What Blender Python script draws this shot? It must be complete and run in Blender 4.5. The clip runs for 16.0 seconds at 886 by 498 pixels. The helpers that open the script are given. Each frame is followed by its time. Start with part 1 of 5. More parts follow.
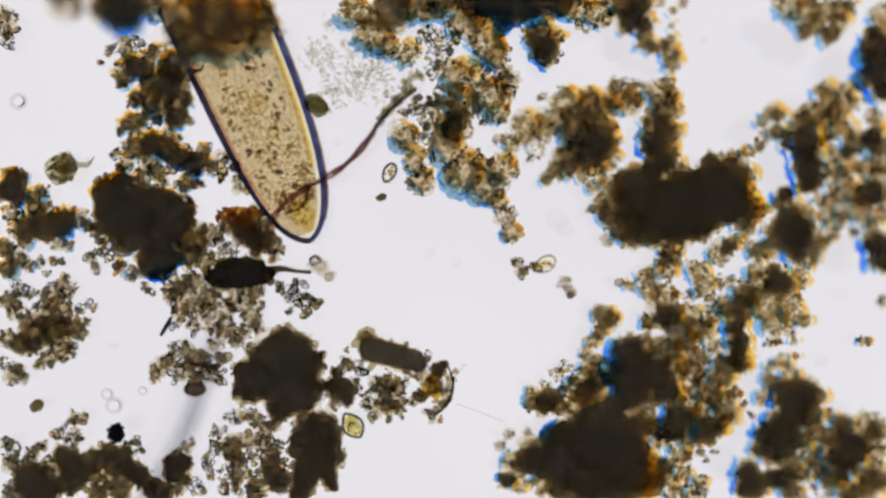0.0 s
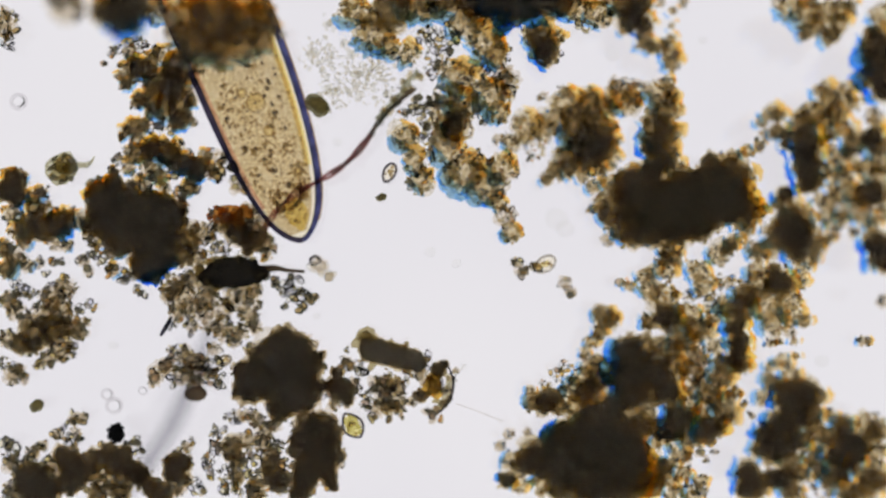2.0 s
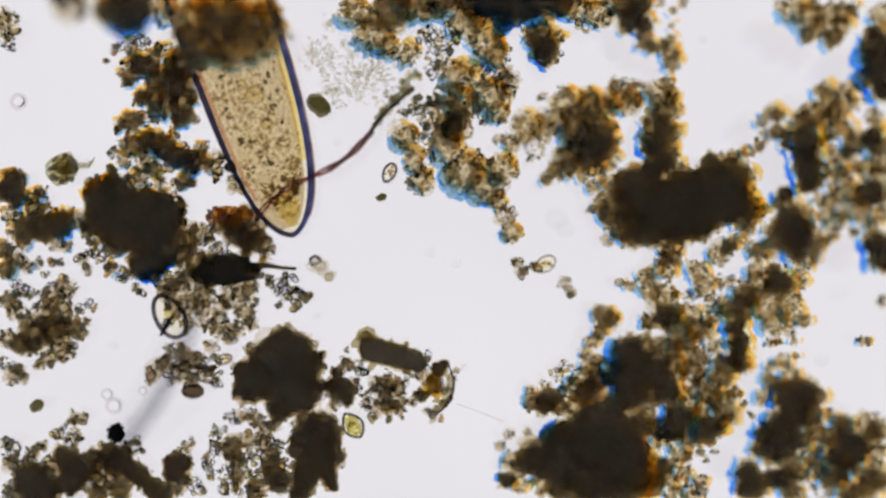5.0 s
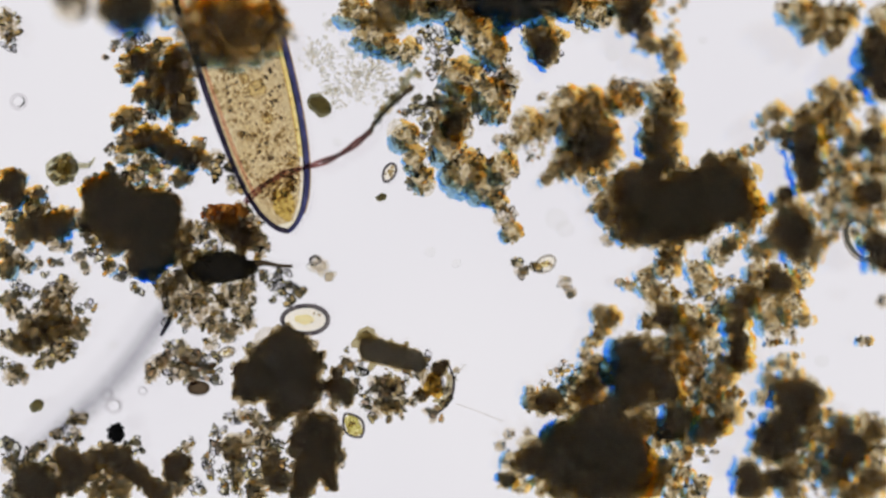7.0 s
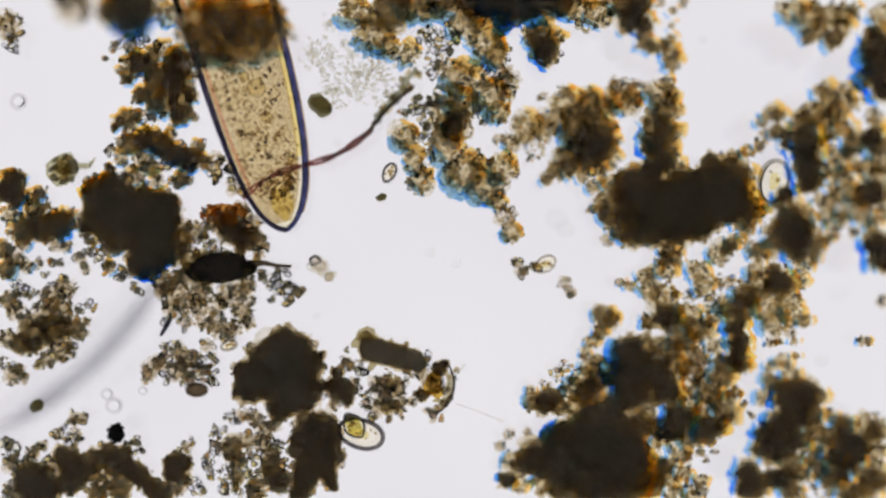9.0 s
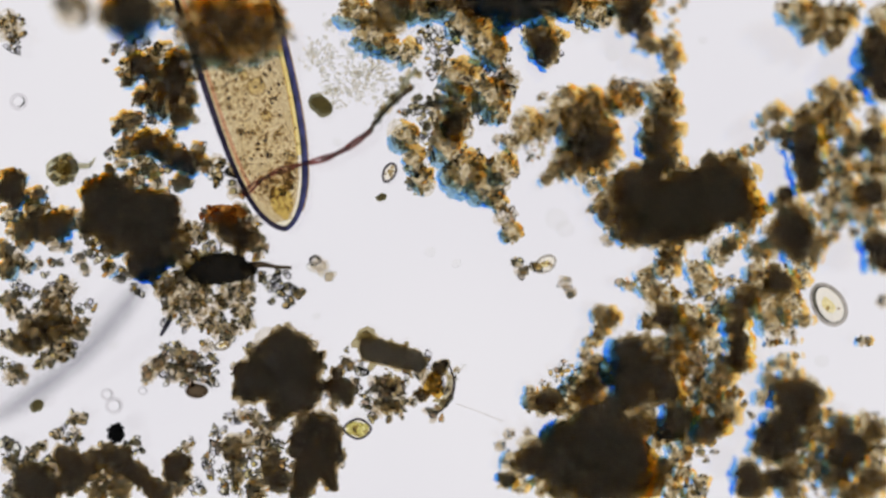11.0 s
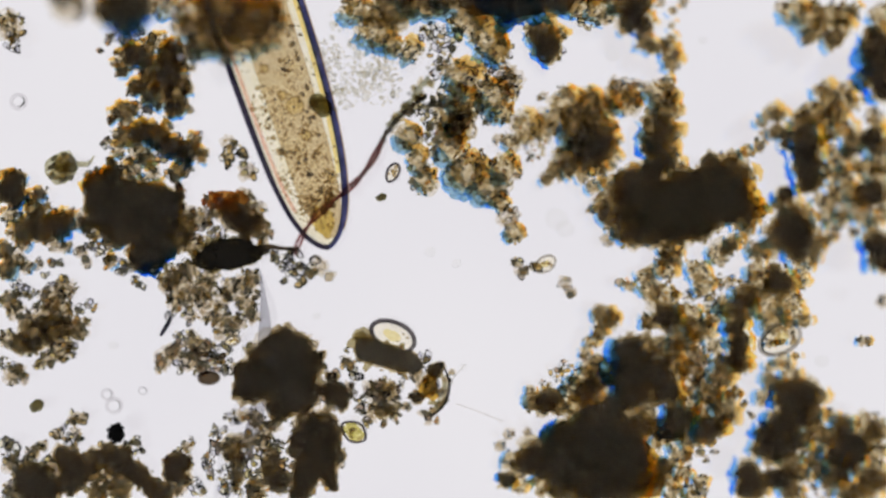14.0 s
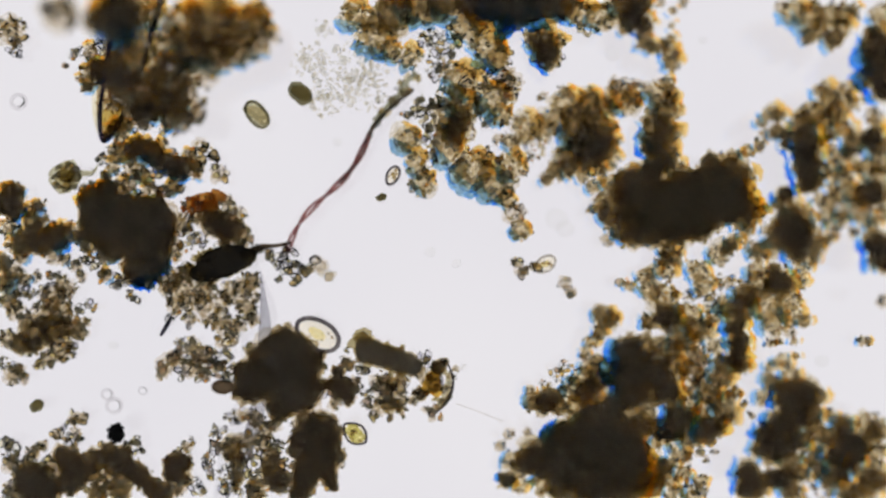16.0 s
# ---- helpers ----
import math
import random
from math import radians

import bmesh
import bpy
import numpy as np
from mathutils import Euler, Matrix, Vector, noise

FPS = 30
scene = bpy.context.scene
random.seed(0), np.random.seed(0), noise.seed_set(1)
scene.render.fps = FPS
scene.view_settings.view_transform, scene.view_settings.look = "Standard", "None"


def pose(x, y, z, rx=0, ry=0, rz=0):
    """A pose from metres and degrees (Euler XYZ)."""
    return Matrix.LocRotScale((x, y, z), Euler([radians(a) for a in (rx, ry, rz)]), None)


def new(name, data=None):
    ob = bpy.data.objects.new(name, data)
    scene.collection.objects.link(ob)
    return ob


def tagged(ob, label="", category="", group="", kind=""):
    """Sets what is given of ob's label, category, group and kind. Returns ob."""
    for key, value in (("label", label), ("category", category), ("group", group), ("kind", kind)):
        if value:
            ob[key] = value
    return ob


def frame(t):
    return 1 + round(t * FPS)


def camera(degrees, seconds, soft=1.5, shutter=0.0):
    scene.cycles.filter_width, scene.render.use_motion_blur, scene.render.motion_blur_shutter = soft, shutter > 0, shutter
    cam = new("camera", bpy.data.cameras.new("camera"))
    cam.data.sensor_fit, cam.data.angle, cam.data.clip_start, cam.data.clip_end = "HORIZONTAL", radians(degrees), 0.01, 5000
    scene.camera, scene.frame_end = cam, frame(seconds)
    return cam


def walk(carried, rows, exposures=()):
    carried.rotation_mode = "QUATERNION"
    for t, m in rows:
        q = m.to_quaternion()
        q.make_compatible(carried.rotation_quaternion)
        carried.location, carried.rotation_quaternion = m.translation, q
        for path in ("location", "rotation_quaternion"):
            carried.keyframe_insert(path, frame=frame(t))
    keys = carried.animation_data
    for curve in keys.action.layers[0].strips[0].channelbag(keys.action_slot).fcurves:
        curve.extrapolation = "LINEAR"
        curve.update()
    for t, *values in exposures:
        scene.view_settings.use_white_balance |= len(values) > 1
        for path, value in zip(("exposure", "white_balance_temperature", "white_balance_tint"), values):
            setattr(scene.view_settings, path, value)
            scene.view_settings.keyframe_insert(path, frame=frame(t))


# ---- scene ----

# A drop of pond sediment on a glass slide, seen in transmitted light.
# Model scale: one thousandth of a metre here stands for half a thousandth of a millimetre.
# Coordinates u (to the right) and v (down) are positions in the camera's view, in those thousandths from its corner.
DIST = 4.446
cam = camera(20.0, 16.0, soft=2.5)
walk(cam, [(0, pose(0, 0, DIST)), (16, pose(0, 0, DIST))])
cam.data.dof.use_dof = True
cam.data.dof.focus_distance = DIST - 0.05
cam.data.dof.aperture_fstop = 0.38


def P(u, v, z=0.0):
    # Raised points are drawn inwards to keep their place in the camera's view.
    k = (DIST - z) / DIST
    return Vector(((u - 784) / 1000 * k, (441 - v) / 1000 * k, z))


scene.cycles.transparent_max_bounces = 40
scene.cycles.transmission_bounces = 20
scene.cycles.max_bounces = 24

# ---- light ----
# Even fill added from all around to lift the dark cores.
world = bpy.data.worlds.new("added_fill")
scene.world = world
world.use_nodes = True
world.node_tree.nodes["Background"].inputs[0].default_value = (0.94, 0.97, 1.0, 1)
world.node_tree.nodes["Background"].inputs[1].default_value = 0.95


# ---- materials ----
def material(name):
    m = bpy.data.materials.new(name)
    m.use_nodes = True
    nt = m.node_tree
    nt.nodes.clear()
    return m, nt, nt.nodes.new("ShaderNodeOutputMaterial")


def node(nt, kind, **values):
    n = nt.nodes.new(kind)
    for k, v in values.items():
        n.inputs[k.replace("_", " ")].default_value = v
    return n


def ramp(nt, source, stops):
    r = nt.nodes.new("ShaderNodeValToRGB")
    while len(r.color_ramp.elements) < len(stops):
        r.color_ramp.elements.new(0.5)
    for e, (p, c) in zip(r.color_ramp.elements, stops):
        e.position, e.color = p, (*c, 1)
    nt.links.new(source, r.inputs[0])
    return r.outputs[0]


def noise_out(nt, scale, detail=4.0, rough=0.6):
    tc = nt.nodes.new("ShaderNodeTexCoord")
    n = node(nt, "ShaderNodeTexNoise", Scale=scale, Detail=detail, Roughness=rough)
    nt.links.new(tc.outputs["Object"], n.inputs["Vector"])
    return n.outputs[0]


def mixed(nt, fac, a, b):
    mx = nt.nodes.new("ShaderNodeMixShader")
    if isinstance(fac, float):
        mx.inputs[0].default_value = fac
    else:
        nt.links.new(fac, mx.inputs[0])
    nt.links.new(a.outputs[0], mx.inputs[1])
    nt.links.new(b.outputs[0], mx.inputs[2])
    return mx


def mat_grain(name, stops, ior=1.32, rough=0.02, glare_share=0.08):
    """Translucent mineral grain; the tint varies from grain to grain."""
    m, nt, out = material(name)
    geo = nt.nodes.new("ShaderNodeNewGeometry")
    col = ramp(nt, geo.outputs["Random Per Island"], stops)
    refr = node(nt, "ShaderNodeBsdfRefraction", IOR=ior, Roughness=rough)
    nt.links.new(col, refr.inputs["Color"])
    # Diffuse share put in to lift dark grain stacks as lens glare does.
    glare = node(nt, "ShaderNodeBsdfDiffuse", Color=(0.40, 0.36, 0.28, 1))
    nt.links.new(mixed(nt, float(glare_share), refr, glare).outputs[0], out.inputs[0])
    return m


def mat_humus(name, thin, thick, body, share=(0.25, 0.6), scale=60.0):
    """Layered humus: light passes through thin places, the rest scatters it."""
    m, nt, out = material(name)
    fine = noise_out(nt, scale, 6.0, 0.7)
    coarse = noise_out(nt, scale * 0.35, 3.0, 0.5)
    tr = node(nt, "ShaderNodeBsdfTransparent")
    nt.links.new(ramp(nt, fine, [(0.35, thick), (0.65, thin)]), tr.inputs[0])
    tl = node(nt, "ShaderNodeBsdfTranslucent", Color=(*body, 1))
    df = node(nt, "ShaderNodeBsdfDiffuse", Color=(*body, 1))
    bump = node(nt, "ShaderNodeBump", Strength=0.6, Distance=0.01)
    nt.links.new(fine, bump.inputs["Height"])
    nt.links.new(bump.outputs[0], df.inputs["Normal"])
    mr = node(nt, "ShaderNodeMapRange", From_Min=0.35, From_Max=0.65, To_Min=share[0], To_Max=share[1])
    nt.links.new(coarse, mr.inputs["Value"])
    mx = mixed(nt, mr.outputs[0], tr, mixed(nt, 0.6, tl, df))
    nt.links.new(mx.outputs[0], out.inputs[0])
    return m


def mat_clear(name, colour, ior=1.2, rough=0.0):
    m, nt, out = material(name)
    refr = node(nt, "ShaderNodeBsdfRefraction", IOR=ior, Roughness=rough, Color=(*colour, 1))
    nt.links.new(refr.outputs[0], out.inputs[0])
    return m


def mat_film(name, thin, thick, scale=30.0, dark=0.0, body=(0.05, 0.045, 0.04), lo=0.35, hi=0.65):
    """A tinted membrane that lets light through unbent."""
    m, nt, out = material(name)
    tr = node(nt, "ShaderNodeBsdfTransparent")
    nt.links.new(ramp(nt, noise_out(nt, scale, 5.0, 0.65), [(lo, thick), (hi, thin)]), tr.inputs[0])
    last = mixed(nt, float(dark), tr, node(nt, "ShaderNodeBsdfDiffuse", Color=(*body, 1))) if dark else tr
    nt.links.new(last.outputs[0], out.inputs[0])
    return m


def mat_lamp():
    """Frosted lamp field, a little uneven."""
    m, nt, out = material("lamp_glow")
    em = node(nt, "ShaderNodeEmission", Strength=1.0)
    nt.links.new(ramp(nt, noise_out(nt, 0.9, 2.0, 0.5), [(0.3, (0.768, 0.735, 0.79)), (0.7, (0.812, 0.778, 0.82))]), em.inputs[0])
    nt.links.new(em.outputs[0], out.inputs[0])
    return m


def mat_matte(name, a, b, scale, rough=0.7):
    m, nt, out = material(name)
    bs = node(nt, "ShaderNodeBsdfPrincipled", Roughness=rough)
    nt.links.new(ramp(nt, noise_out(nt, scale), [(0.3, a), (0.7, b)]), bs.inputs["Base Color"])
    nt.links.new(bs.outputs[0], out.inputs[0])
    return m


def mat_glass():
    m, nt, out = material("slide_glass")
    nt.links.new(node(nt, "ShaderNodeBsdfGlass", IOR=1.5, Roughness=0.0, Color=(0.995, 1.0, 0.995, 1)).outputs[0], out.inputs[0])
    return m


# The yellow and lilac ends of this tint imitate lens colour fringing.
GRAIN_PALE = mat_grain("pale_grain", [(0.0, (0.99, 0.94, 0.68)), (0.25, (1.0, 0.995, 0.98)), (0.7, (0.98, 0.975, 0.94)), (1.0, (0.93, 0.93, 0.985))], 1.33, 0.01, 0.02)
GRAIN_FAINT = mat_grain("faint_grain", [(0.0, (0.93, 0.91, 0.85)), (1.0, (0.98, 0.98, 0.96))], 1.06, 0.08, 0.01)
GRAIN_OLIVE = mat_grain("olive_grain", [(0.0, (0.76, 0.72, 0.50)), (0.4, (0.96, 0.93, 0.79)), (0.7, (0.86, 0.82, 0.66)), (1.0, (0.90, 0.74, 0.44))], 1.36)
GRAIN_AMBER = mat_grain("amber_grain", [(0.0, (0.98, 0.81, 0.36)), (0.3, (0.99, 0.96, 0.85)), (0.6, (0.80, 0.745, 0.56)), (0.8, (0.88, 0.87, 0.90)), (1.0, (0.94, 0.67, 0.26))])
GRAIN_MURK = mat_grain("murky_grain", [(0.0, (0.41, 0.385, 0.28)), (0.5, (0.67, 0.635, 0.48)), (1.0, (0.49, 0.47, 0.38))], 1.34, 0.02, 0.2)
GRAIN_RUST = mat_grain("rust_grain", [(0.0, (0.62, 0.25, 0.04)), (0.5, (0.85, 0.48, 0.10)), (1.0, (0.55, 0.30, 0.08))])
# Blue to amber tints put the lens's colour fringe into the grains.
GRAIN_FRINGE = mat_grain("lens_fringe_grain", [(0.0, (0.58, 0.76, 1.0)), (0.3, (0.92, 0.95, 1.0)), (0.6, (0.99, 0.97, 0.92)), (0.85, (0.98, 0.86, 0.55)), (1.0, (0.92, 0.68, 0.32))])
ORANGE = mat_humus("orange_flake", (0.93, 0.68, 0.34), (0.44, 0.24, 0.09), (0.4, 0.2, 0.05), (0.05, 0.2), 130.0)
HUMUS_BROWN = mat_humus("brown_humus", (0.94, 0.895, 0.73), (0.60, 0.54, 0.355), (0.21, 0.17, 0.10), (0.06, 0.2))
HUMUS_THIN = mat_humus("thin_humus", (0.985, 0.96, 0.885), (0.84, 0.775, 0.59), (0.2, 0.16, 0.1), (0.02, 0.08))
# Tints that paint the lens's colour fringing onto clump edges.
FRINGE_AMBER_SOFT = mat_film("soft_amber_fringe", (1.0, 0.91, 0.68), (1.0, 0.80, 0.40), 25)
FRINGE_BLUE_SOFT = mat_film("soft_blue_fringe", (0.76, 0.89, 1.0), (0.48, 0.73, 1.0), 25)
FRINGE_AMBER = mat_film("amber_fringe", (1.0, 0.89, 0.53), (1.0, 0.77, 0.26), 25)
FRINGE_BLUE = mat_film("blue_fringe", (0.50, 0.76, 1.0), (0.15, 0.46, 1.0), 25)
# Each skin's diffuse share paints in the grey veil of lens glare.
SKINS = {
    "SKIN_CLEAR": mat_film("clear_skin", (0.985, 0.972, 0.945), (0.88, 0.845, 0.78), 100, 0.01, (0.22, 0.205, 0.17), 0.40, 0.60),
    "SKIN_PALE": mat_film("pale_skin", (0.985, 0.967, 0.92), (0.87, 0.832, 0.74), 95, 0.012, (0.22, 0.205, 0.17), 0.40, 0.60),
    "SKIN_OLIVE": mat_film("olive_skin", (0.975, 0.947, 0.875), (0.765, 0.73, 0.64), 85, 0.03, (0.28, 0.275, 0.27), 0.40, 0.60),
    "SKIN_BROWN": mat_film("brown_skin", (0.935, 0.887, 0.77), (0.675, 0.64, 0.56), 75, 0.045, (0.25, 0.245, 0.25), 0.40, 0.60),
    "SKIN_GREY": mat_film("grey_skin", (0.88, 0.81, 0.65), (0.47, 0.455, 0.43), 75, 0.10, (0.26, 0.262, 0.285), 0.40, 0.60),
    "SKIN_DARK": mat_film("dark_skin", (0.87, 0.81, 0.67), (0.50, 0.49, 0.465), 75, 0.08, (0.22, 0.225, 0.25), 0.40, 0.60),
    "SKIN_BLACK": mat_film("black_skin", (0.74, 0.69, 0.62), (0.40, 0.395, 0.395), 65, 0.20, (0.18, 0.188, 0.21))}
BLACK = mat_film("black_speck", (0.02, 0.02, 0.02), (0.005, 0.005, 0.005), 60, 0.9, (0.004, 0.004, 0.004))
LAMP = mat_lamp()
BAFFLE = mat_matte("baffle_grey", (0.085, 0.083, 0.08), (0.12, 0.118, 0.115), 6.0)
GLASS = mat_glass()
CYTO = mat_film("cytoplasm", (0.93, 0.875, 0.775), (0.77, 0.695, 0.57), 190, 0.02, (0.3, 0.26, 0.16), 0.38, 0.62)
CYTO_EDGE = mat_film("clear_cytoplasm", (0.985, 0.967, 0.88), (0.955, 0.918, 0.77), 30)
CYTO_TIP = mat_film("yellow_cytoplasm", (0.985, 0.95, 0.74), (0.94, 0.88, 0.56), 60)
PELLICLE = mat_film("pellicle", (0.26, 0.23, 0.30), (0.11, 0.10, 0.15), 50, 0.12, (0.05, 0.05, 0.1))
DOT = mat_film("food_dot", (0.66, 0.60, 0.50), (0.40, 0.37, 0.33), 60, 0.03, (0.1, 0.08, 0.05))
GRANULE = mat_film("granule", (0.88, 0.83, 0.71), (0.70, 0.63, 0.50), 60, 0.02, (0.1, 0.08, 0.05))
CELL = mat_clear("cell_plasma", (0.985, 0.965, 0.90), 1.14)
CELL_RIM_FAINT = mat_film("faint_cell_rim", (0.86, 0.84, 0.80), (0.70, 0.68, 0.64), 40)
CELL_RIM = mat_film("cell_rim", (0.50, 0.48, 0.47), (0.28, 0.26, 0.28), 40, 0.06)
CELL_RIM_SOFT = mat_film("soft_cell_rim", (0.78, 0.76, 0.72), (0.62, 0.60, 0.56), 40)
CELL_YOLK = mat_film("cell_yolk", (1.0, 0.985, 0.86), (0.93, 0.87, 0.60), 90)
YOLK_GREEN = mat_film("green_yolk", (0.98, 0.96, 0.74), (0.66, 0.63, 0.28), 150, 0.0, (0.1, 0.1, 0.05), 0.42, 0.58)
WORM = mat_film("worm_body", (0.98, 0.98, 0.98), (0.95, 0.95, 0.955), 12)
HAIR = mat_film("pale_hair", (0.94, 0.93, 0.91), (0.86, 0.85, 0.83), 30)
FIBRE_RED = mat_film("red_fibre", (0.68, 0.46, 0.43), (0.40, 0.23, 0.23), 60, 0.08, (0.2, 0.08, 0.06))
FIBRE_GREY = mat_film("grey_fibre", (0.74, 0.73, 0.62), (0.46, 0.46, 0.38), 60, 0.06, (0.2, 0.2, 0.17))
BEAD = mat_clear("bead", (1, 1, 1), 1.09)
BEAD_FAINT = mat_clear("faint_bead", (0.985, 0.985, 0.98), 1.03)


# ---- building ----
def mesh_from(name, verts, faces, mat, smooth=True):
    me = bpy.data.meshes.new(name)
    me.from_pydata([tuple(v) for v in verts], [], [tuple(f) for f in faces])
    me.materials.append(mat)
    if smooth:
        me.shade_smooth()
    return me


def part(name, me, parent, label="", kind="", at=None):
    ob = new(name, me)
    ob.parent = parent
    if at is not None:
        ob.location = at
    return tagged(ob, label, kind=kind)


def thing(name, place, label, category, group="", kind=""):
    ob = new(name)
    ob.location = place
    ob.empty_display_size = 0.02
    return tagged(ob, label, category, group, kind)


def ball(sub):
    bm = bmesh.new()
    bmesh.ops.create_icosphere(bm, subdivisions=sub, radius=1)
    v = np.array([x.co for x in bm.verts])
    f = np.array([[q.index for q in x.verts] for x in bm.faces])
    bm.free()
    return v, f


BALL1, BALL2, BALL3, BALL4, BALL5 = ball(1), ball(2), ball(3), ball(4), ball(5)


def turn_matrix(rng):
    q = rng.normal(size=4)
    q /= np.linalg.norm(q)
    w, x, y, z = q
    return np.array([[1 - 2 * (y * y + z * z), 2 * (x * y - z * w), 2 * (x * z + y * w)],
                     [2 * (x * y + z * w), 1 - 2 * (x * x + z * z), 2 * (y * z - x * w)],
                     [2 * (x * z - y * w), 2 * (y * z + x * w), 1 - 2 * (x * x + y * y)]])


def lump(rng, base, rough, octaves=3):
    """A ball whose surface is pushed in and out by a few random waves."""
    v = base[0].copy()
    d = np.zeros(len(v))
    for o in range(octaves):
        for _ in range(4):
            k = rng.normal(size=3) * (1.6 * 2 ** o)
            d += np.sin(v @ k + rng.uniform(0, 6.28)) * rough / 2 ** (o * 0.6) / 2
    return v * np.clip(1 + d, 0.35, 1.7)[:, None]


class Heap:
    """Collects many bodies into one mesh."""

    def __init__(self):
        self.v, self.f, self.n = [], [], 0

    def add(self, verts, faces):
        self.v.append(verts)
        self.f.append(faces + self.n)
        self.n += len(verts)

    def mesh(self, name, mat):
        return mesh_from(name, np.concatenate(self.v), np.concatenate(self.f).tolist(), mat)


GRAIN_SHAPES = [lump(np.random.default_rng(50 + i), BALL2, 0.2, 2) * np.array([1.15, 1.0 - 0.045 * i, 0.5 + 0.04 * i]) for i in range(10)]
LUMP_SHAPES = [lump(np.random.default_rng(80 + i), BALL2, 0.30, 4) * np.array([1.0, 0.85, 0.7]) for i in range(14)]
LUMP_MESHES = {m: [mesh_from("humus_lump", s, BALL2[1].tolist(), m) for s in LUMP_SHAPES] for m in (HUMUS_BROWN, HUMUS_THIN)}
CHIP_SHAPES = [lump(np.random.default_rng(50 + i), BALL1, 0.2, 2) * np.array([1.2, 1.05 - 0.045 * i, 0.55 + 0.04 * i]) for i in range(10)]
GRAIN_MESHES = {}


def grain_mesh(mat, i):
    if (mat.name, i) not in GRAIN_MESHES:
        GRAIN_MESHES[mat.name, i] = mesh_from("grain", GRAIN_SHAPES[i], BALL2[1].tolist(), mat)
    return GRAIN_MESHES[mat.name, i]


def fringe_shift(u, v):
    """Offset of a lump's painted lens colour fringe; it widens away from the lower left of the field."""
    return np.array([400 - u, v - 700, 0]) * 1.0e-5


def body_mesh(rng, rr, h, layers, base, rough, fringe, free, strong):
    """Nested lumpy skins round one core, as one mesh; fringe paints the lens's blue and amber edge colour on two sides.
    """
    shape = lump(rng, base, rough, 6 if base is BALL5 else 5)
    vs, fs, mats, slots = [], [], [], []
    n = len(shape)
    size = np.array([rr, rr, h * 0.46])
    skins = [(lump(rng, (shape, base[1]), 0.08, 3) * size * k, base[1], mat) for k, mat in layers]
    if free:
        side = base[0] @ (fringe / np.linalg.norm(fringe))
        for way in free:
            mat = (FRINGE_BLUE if way > 0 else FRINGE_AMBER) if strong else (FRINGE_BLUE_SOFT if way > 0 else FRINGE_AMBER_SOFT)
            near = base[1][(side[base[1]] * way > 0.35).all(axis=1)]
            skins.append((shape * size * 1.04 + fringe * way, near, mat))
    for i, (v, f, mat) in enumerate(skins):
        vs.append(v)
        fs.append(f + n * i)
        mats.append(mat)
        slots += [i] * len(f)
        if i:
            fs.append(np.array([[f[0][0] + n * i, f[0][1] + n * i, f[0][0]]]))
            slots.append(i)
    me = mesh_from("core", np.concatenate(vs), np.concatenate(fs).tolist(), mats[0])
    for m in mats[1:]:
        me.materials.append(m)
    me.polygons.foreach_set("material_index", slots)
    return me


LAYERS = {"deep_d": ((1.08, "SKIN_PALE"), (0.99, "SKIN_OLIVE"), (0.9, "SKIN_BROWN"), (0.79, "SKIN_DARK"), (0.66, "SKIN_DARK"), (0.5, "SKIN_BLACK")),
          "d": ((1.03, "SKIN_CLEAR"), (0.98, "SKIN_OLIVE"), (0.91, "SKIN_BROWN"), (0.81, "SKIN_GREY"), (0.66, "SKIN_GREY"), (0.45, "SKIN_GREY")),
          "b": ((1.04, "SKIN_PALE"), (0.93, "SKIN_OLIVE"), (0.78, "SKIN_BROWN"), (0.58, "SKIN_BROWN")),
          "deep_m": ((1.03, "SKIN_PALE"), (0.85, "SKIN_PALE"), (0.62, "SKIN_PALE")),
          "m": ((0.98, "SKIN_CLEAR"), (0.74, "SKIN_CLEAR"), (0.48, "SKIN_OLIVE")),
          "h": ((0.95, "SKIN_CLEAR"), (0.7, "SKIN_CLEAR"))}


